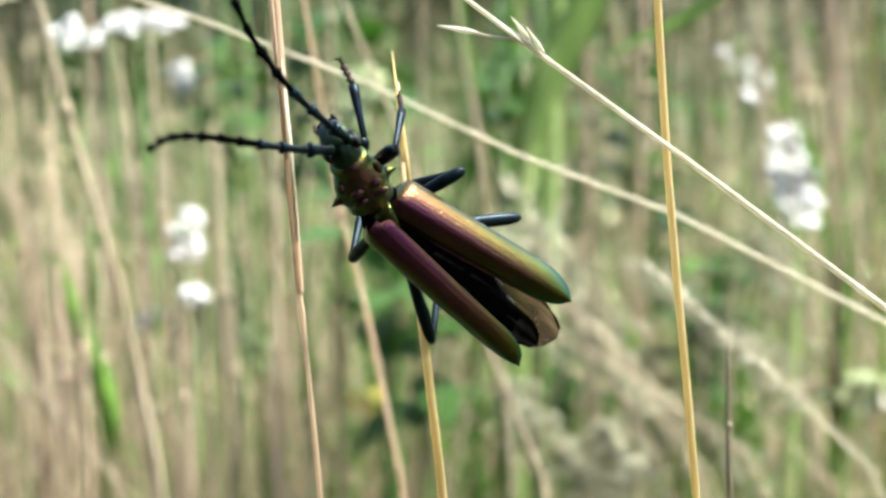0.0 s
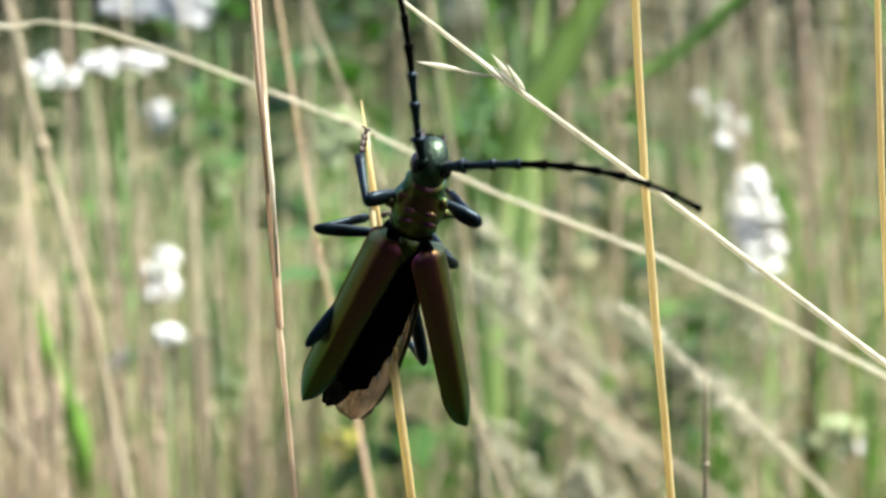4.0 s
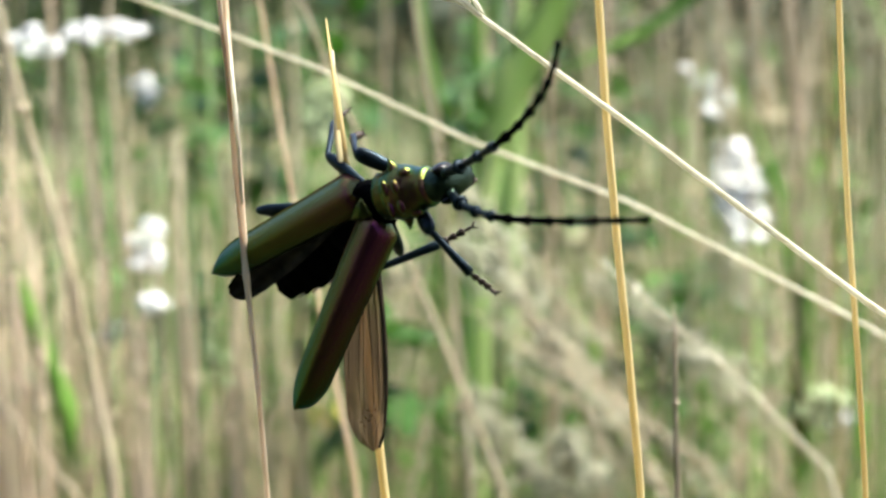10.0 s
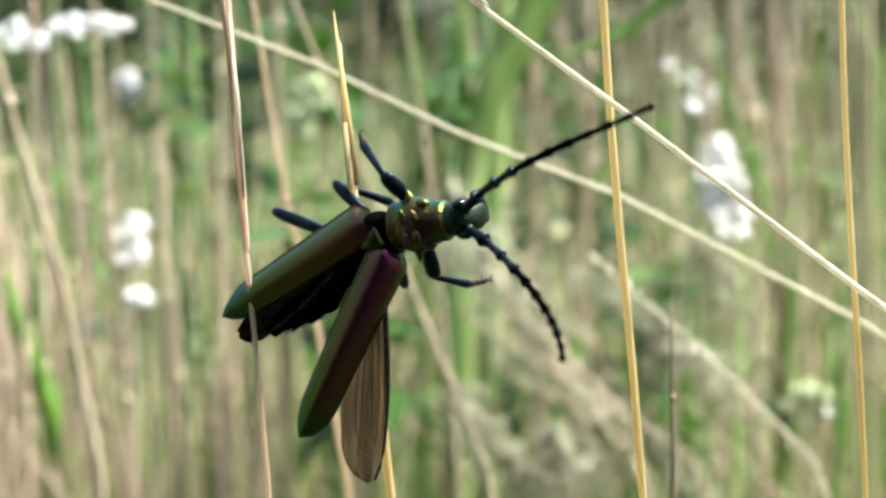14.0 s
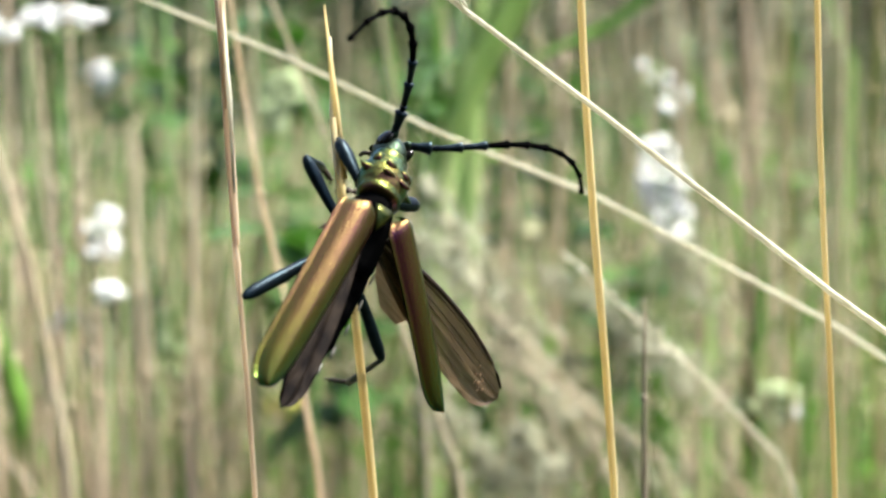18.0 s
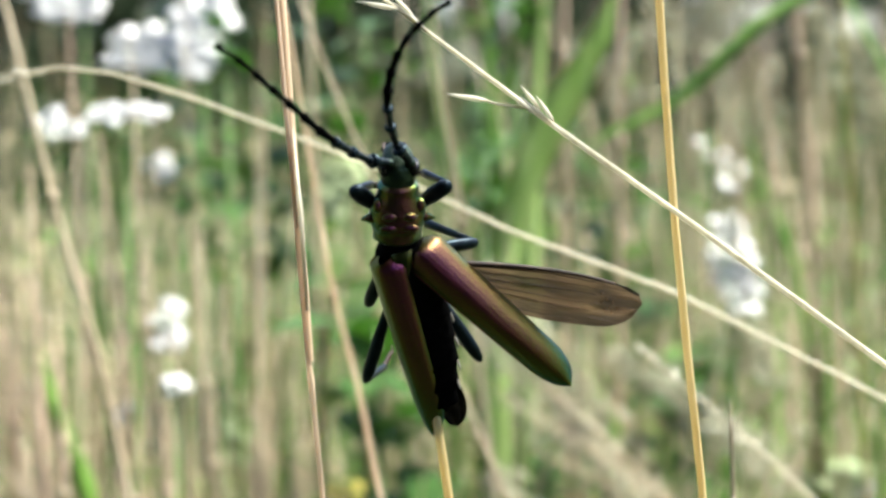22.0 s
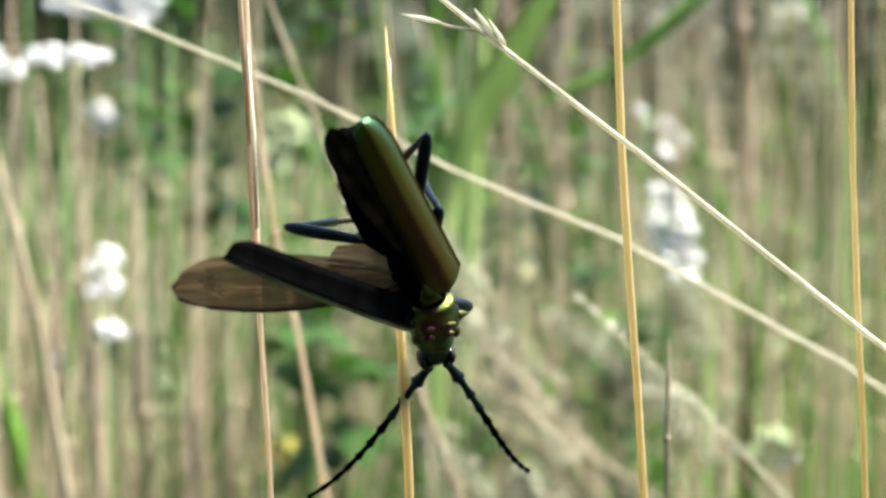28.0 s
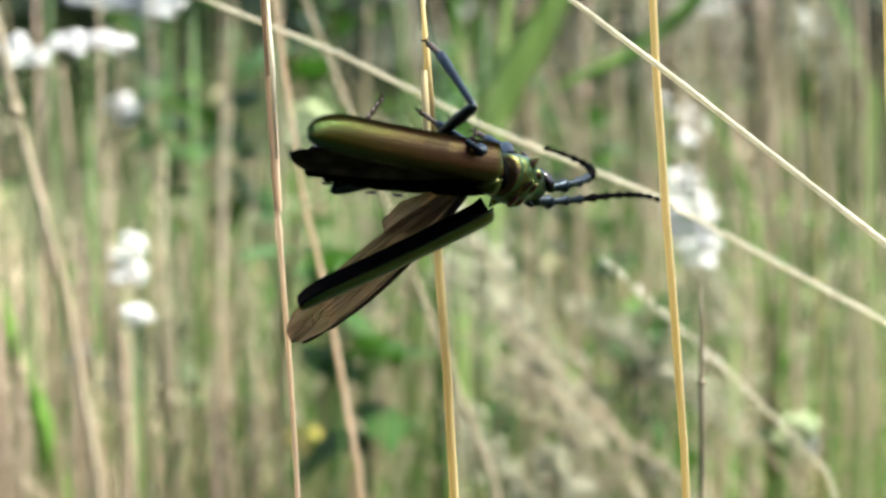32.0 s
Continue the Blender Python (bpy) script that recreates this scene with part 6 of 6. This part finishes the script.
    at(20, pose(-0.00625, -0.00625, 0.59966, 101.2, -5.9, 2.9), (4, -4, 25, -2, 3, -28), (59, -7), (1, 0), (0, 22),
       (42, -19.1, -4.3, 2, 6.9, 12), (1.8, 16.7, 1.2, -0.3, 3.6, 1.8),
       (39, 23, -18, -68), (39, 20, -154, -45), (31, 20, -69, -46), (126, -29, -69, -46), (155, -17, -64, -43), (153, 50, -105, -83))
    at(21, pose(-0.00778, -0.00628, 0.60535, 106.4, -12.8, -3.5), (2, -5, 20, 3, -4, -28), (49, -10), (2, 0), (-18, 21),
       (31.7, -20.7, -3.1, -1.9, 2, 1), (-12.4, 9.1, 4, -0.8, 2, -0.4),
       (60, 52, -29, -46), (45, 21, -121, -68), (92, -2, -69, -46), (128, -27, -69, -46), (150, 54, -67, -49), (175, -1, -145, -75))
    at(22, pose(-0.00777, -0.00630, 0.60826, 105.8, -14.4, 4.5), (-3, -6, 29, 4, -4, -28), (62, -2), (0, 0), (-15, 5),
       (62.9, 37.8, -7.1, -1.1, 9.9, 0), (-34.1, 23.3, 7.9, 1.8, -5.1, 3.5),
       (40, 30, -131, -61), (45, 21, -121, -68), (152, -25, -69, -46), (109, -24, -69, -46), (150, -2, -154, -66), (163, 1, -149, -77))
    at(23, pose(-0.00821, -0.00631, 0.60986, 109.1, -18.9, -0.3), (-3, -6, 22, 5, -4, -28), (52, -4), (-1, 0), (-9, 13),
       (69.7, 11, -4.1, 1.9, 4.2, 4.7), (-13.8, 12.5, 2.1, 0, 7.4, 2.7),
       (60, 26, -127, -62), (55, 20, -143, -59), (150, -23, -69, -46), (89, -21, -69, -46), (144, 3, -163, -67), (178, 4, -159, -83))
    at(24, pose(-0.00658, -0.00635, 0.61063, 107.2, -9.0, 7.9), (-3, -6, 30, 6, -4, -28), (61, -1), (-1, 0), (-4, 11),
       (18.4, 33.1, -1.7, -0.4, 7.1, 0.6), (17.7, 39.1, 0, -0.5, 0.5, -1),
       (72, 16, -99, -59), (67, 28, -144, -58), (148, -21, -69, -46), (89, -21, -69, -46), (156, 0, -150, -65), (164, 4, -168, -78))
    at(26.5, pose(-0.00341, -0.00657, 0.60812, 76.2, 36.7, 25.7), (10, 6, 21, 23, 20, 4), (74, -3), (1, 3), (-7, -5),
       (1.3, -5, 3.3, -0.6, 2.1, 0.7), (66.7, 24.9, -5.7, -0.7, 19.4, -4.5),
       (127, 13, -113, -68), (58, 8, -33, -42), (90, 42, -84, -63), (91, -10, -69, -46), (147, 10, -56, -34), (165, 22, -75, -53))
    at(27, pose(-0.00029, -0.00663, 0.60429, -13.0, 107.2, -77.1), (4, 7, 28, 26, 15, 4), (71, 1), (1, 4), (-18, -6),
       (53.2, 14, -3.4, 6, 23.7, -3.7), (33.7, 37.3, -3.4, -1.6, 15.2, -9.3),
       (137, 11, -111, -68), (62, 13, -20, -37), (78, 55, -87, -66), (91, -10, -69, -46), (146, 7, -38, -28), (165, 19, -57, -47))
    at(27.5, pose(-0.00219, -0.00672, 0.60129, 60.6, 129.9, -14.2), (1, 5, 29, 19, 78, 4), (71, -8), (1, 4), (-14, -11),
       (45.1, 35, -2, 4.8, 15.9, -1.8), (56.2, -6.6, -5.5, 1.4, 10.9, -3.1),
       (161, -35, -170, -49), (65, 16, 4, -30), (162, 24, -175, -73), (91, -10, -69, -46), (146, 9, -39, -38), (117, -31, -6, -50))
    at(28, pose(-0.00040, -0.00673, 0.59712, 67.1, 151.2, 2.2), (-2, 8, 30, 14, 90, 4), (52, 13), (0, 4), (-19, -10),
       (26.1, 1.6, -2.9, -1.2, 5.5, -1.7), (31.1, -10, -2, 0.5, 6.2, -1.9),
       (44, -24, -29, -46), (132, 48, -31, -39), (152, 22, -22, -86), (91, -10, -69, -46), (150, 8, -39, -47), (113, -36, -35, -45))
    at(29, pose(0.00025, -0.00651, 0.59698, 58.1, 147.4, -2.9), (-1, 6, 24, 16, 89, 4), (49, 12), (0, 4), (-26, -8),
       (12.7, 25.9, -1.3, -5.6, 1.9, -9.5), (42.2, 13.5, -0.3, 2.7, 16.6, 0.2),
       (123, -53, -29, -46), (64, 11, 67, -17), (146, 14, -31, -72), (91, -10, -69, -46), (147, 4, -41, -65), (147, 5, -26, -43))
    at(30, pose(-0.00238, -0.00651, 0.59254, 64.6, 168.1, 3.6), (0, 7, 24, 11, 97, 4), (41, 10), (-1, 4), (-10, 3),
       (17.9, 14.8, -0.8, 0.3, 6.9, -2.9), (71.6, -56.7, -7.5, 6.4, 19.7, -0.7),
       (42, 0, -29, -46), (40, -16, -29, -46), (101, -42, -69, -46), (91, -10, -69, -46), (124, -39, -46, -84), (144, 39, -43, -59))
    at(31, pose(-0.00216, -0.00654, 0.59356, 65.9, 159.9, -0.2), (0, 7, 27, 15, 104, 4), (51, 15), (0, 4), (-5, 7),
       (76.8, -36.5, -5.8, 1.9, 13.9, -0.4), (17, -12.9, -3.9, 1.2, 7.1, -0.2),
       (15, -4, -29, -46), (35, 4, -29, -46), (68, -47, -69, -46), (91, -10, -69, -46), (149, 30, -86, -83), (149, 35, -36, -61))
    at(31.5, pose(-0.00193, -0.00694, 0.59717, 71.7, 125.6, 4.1), (-1, 5, 28, 5, 72, 4), (42, 26), (-1, 4), (4, -4),
       (12.8, -72.8, 5.2, 2.3, 10.6, -1.7), (51.9, -4.8, -9.1, 2.9, 16.3, 0.6),
       (102, -40, 116, -33), (68, -28, -29, -46), (41, -47, -69, -46), (91, -10, -69, -46), (166, 58, 65, -56), (162, 14, -27, -54))
    at(32, pose(0.00194, -0.00649, 0.60066, 5.8, 125.8, -59.3), (7, 3, 20, 15, 43, 4), (54, 5), (2, 3), (-26, -18),
       (18.6, -3, -3.6, -3.5, -2.5, -7.2), (-7.2, -2.5, -4.1, -0.6, 8.6, 1.6),
       (-15, -40, -29, -46), (68, -28, -29, -46), (122, 56, -136, -69), (91, -10, -69, -46), (98, 36, -57, -82), (173, 13, -22, -55))
    swing()
    for ob, rows in keys.items():
        walk(ob, rows)
    walk(SWAYING_FLOWER, [
        (0, pose(0.0868, 0.30, 0, 0, 0.78, 0)), (3, pose(0.0868, 0.30, 0, 0, 0.26, 0)), (7, pose(0.0868, 0.30, 0, 0, 1.05, 0)), (9, pose(0.0868, 0.30, 0, 0, 0.20, 0)), (12, pose(0.0868, 0.30, 0, 0, 0.53, 0)), (14, pose(0.0868, 0.30, 0, 0, 0.30, 0)), (17, pose(0.0868, 0.30, 0, 0, -0.71, 0)), (19, pose(0.0868, 0.30, 0, 0, -0.58, 0)), (21, pose(0.0868, 0.30, 0, 0, -0.26, 0)), (24, pose(0.0868, 0.30, 0, 0, -0.78, 0)), (27, pose(0.0868, 0.30, 0, 0, -0.30, 0)), (30, pose(0.0868, 0.30, 0, 0, -0.49, 0)), (32, pose(0.0868, 0.30, 0, 0, -0.49, 0)),
    ])
    walk(BEETLE_STEM, [
        (0, pose(0.0460, 0, 0, 0, -4.94, 0)), (1, pose(0.0419, 0, 0, 0, -4.57, 0)), (2, pose(0.0428, 0, 0, 0, -4.65, 0)),
        (3, pose(0.0505, 0, 0, 0, -5.41, 0)), (5.5, pose(0.0614, 0, 0, 0, -6.49, 0)), (6, pose(0.0457, 0, 0, 0, -5.10, 0)),
        (6.5, pose(0.0390, 0, 0, 0, -4.26, 0)), (7, pose(0.0493, 0, 0, 0, -5.47, 0)), (7.5, pose(0.0501, 0, 0, 0, -5.34, 0)),
        (8, pose(0.0465, 0, 0, 0, -4.98, 0)), (9, pose(0.0477, 0, 0, 0, -5.06, 0)), (10, pose(0.0511, 0, 0, 0, -5.47, 0)),
        (11, pose(0.0495, 0, 0, 0, -5.29, 0)), (12, pose(0.0404, 0, 0, 0, -4.50, 0)), (13, pose(0.0510, 0, 0, 0, -5.54, 0)),
        (14, pose(0.0508, 0, 0, 0, -5.41, 0)), (17, pose(0.0444, 0, 0, 0, -4.68, 0)), (18, pose(0.0492, 0, 0, 0, -5.15, 0)),
        (19, pose(0.0461, 0, 0, 0, -4.88, 0)), (20, pose(0.0487, 0, 0, 0, -5.25, 0)), (21, pose(0.0508, 0, 0, 0, -5.41, 0)),
        (22, pose(0.0630, 0, 0, 0, -6.55, 0)), (23, pose(0.0694, 0, 0, 0, -7.13, 0)), (24, pose(0.0714, 0, 0, 0, -7.28, 0)),
        (27, pose(0.0335, 0, 0, 0, -3.55, 0)), (27.5, pose(0.0455, 0, 0, 0, -4.81, 0)), (28, pose(0.0318, 0, 0, 0, -3.35, 0)),
        (29, pose(0.0331, 0, 0, 0, -3.45, 0)), (30, pose(0.0288, 0, 0, 0, -3.02, 0)), (31, pose(0.0353, 0, 0, 0, -3.68, 0)),
        (31.5, pose(0.0392, 0, 0, 0, -4.12, 0)), (32, pose(0.0361, 0, 0, 0, -3.75, 0)),
    ])
    walk(SHEATHED_STEM, [
        (0, pose(0.0155, 0, 0, 0, -3.13, 0)), (1, pose(0.0155, 0, 0, 0, -3.11, 0)), (2, pose(0.0155, 0, 0, 0, -3.12, 0)),
        (3, pose(0.0155, 0, 0, 0, -3.09, 0)), (5.5, pose(0.0155, 0, 0, 0, -3.20, 0)), (6, pose(0.0155, 0, 0, 0, -3.22, 0)),
        (6.5, pose(0.0155, 0, 0, 0, -3.20, 0)), (7, pose(0.0155, 0, 0, 0, -3.24, 0)), (7.5, pose(0.0155, 0, 0, 0, -3.25, 0)),
        (8, pose(0.0155, 0, 0, 0, -3.22, 0)), (9, pose(0.0155, 0, 0, 0, -3.07, 0)), (10, pose(0.0155, 0, 0, 0, -3.09, 0)),
        (11, pose(0.0155, 0, 0, 0, -3.09, 0)), (12, pose(0.0155, 0, 0, 0, -3.15, 0)), (13, pose(0.0155, 0, 0, 0, -3.17, 0)),
        (14, pose(0.0155, 0, 0, 0, -3.10, 0)), (17, pose(0.0155, 0, 0, 0, -2.97, 0)), (18, pose(0.0155, 0, 0, 0, -2.96, 0)),
        (19, pose(0.0155, 0, 0, 0, -3.00, 0)), (20, pose(0.0155, 0, 0, 0, -3.04, 0)), (21, pose(0.0155, 0, 0, 0, -3.06, 0)),
        (22, pose(0.0155, 0, 0, 0, -3.12, 0)), (23, pose(0.0155, 0, 0, 0, -3.14, 0)), (24, pose(0.0155, 0, 0, 0, -3.14, 0)),
        (27, pose(0.0155, 0, 0, 0, -3.09, 0)), (27.5, pose(0.0155, 0, 0, 0, -3.11, 0)), (28, pose(0.0155, 0, 0, 0, -3.08, 0)),
        (29, pose(0.0155, 0, 0, 0, -3.07, 0)), (30, pose(0.0155, 0, 0, 0, -3.04, 0)), (31, pose(0.0155, 0, 0, 0, -3.06, 0)),
        (31.5, pose(0.0155, 0, 0, 0, -3.06, 0)), (32, pose(0.0155, 0, 0, 0, -3.23, 0)),
    ])


motions()
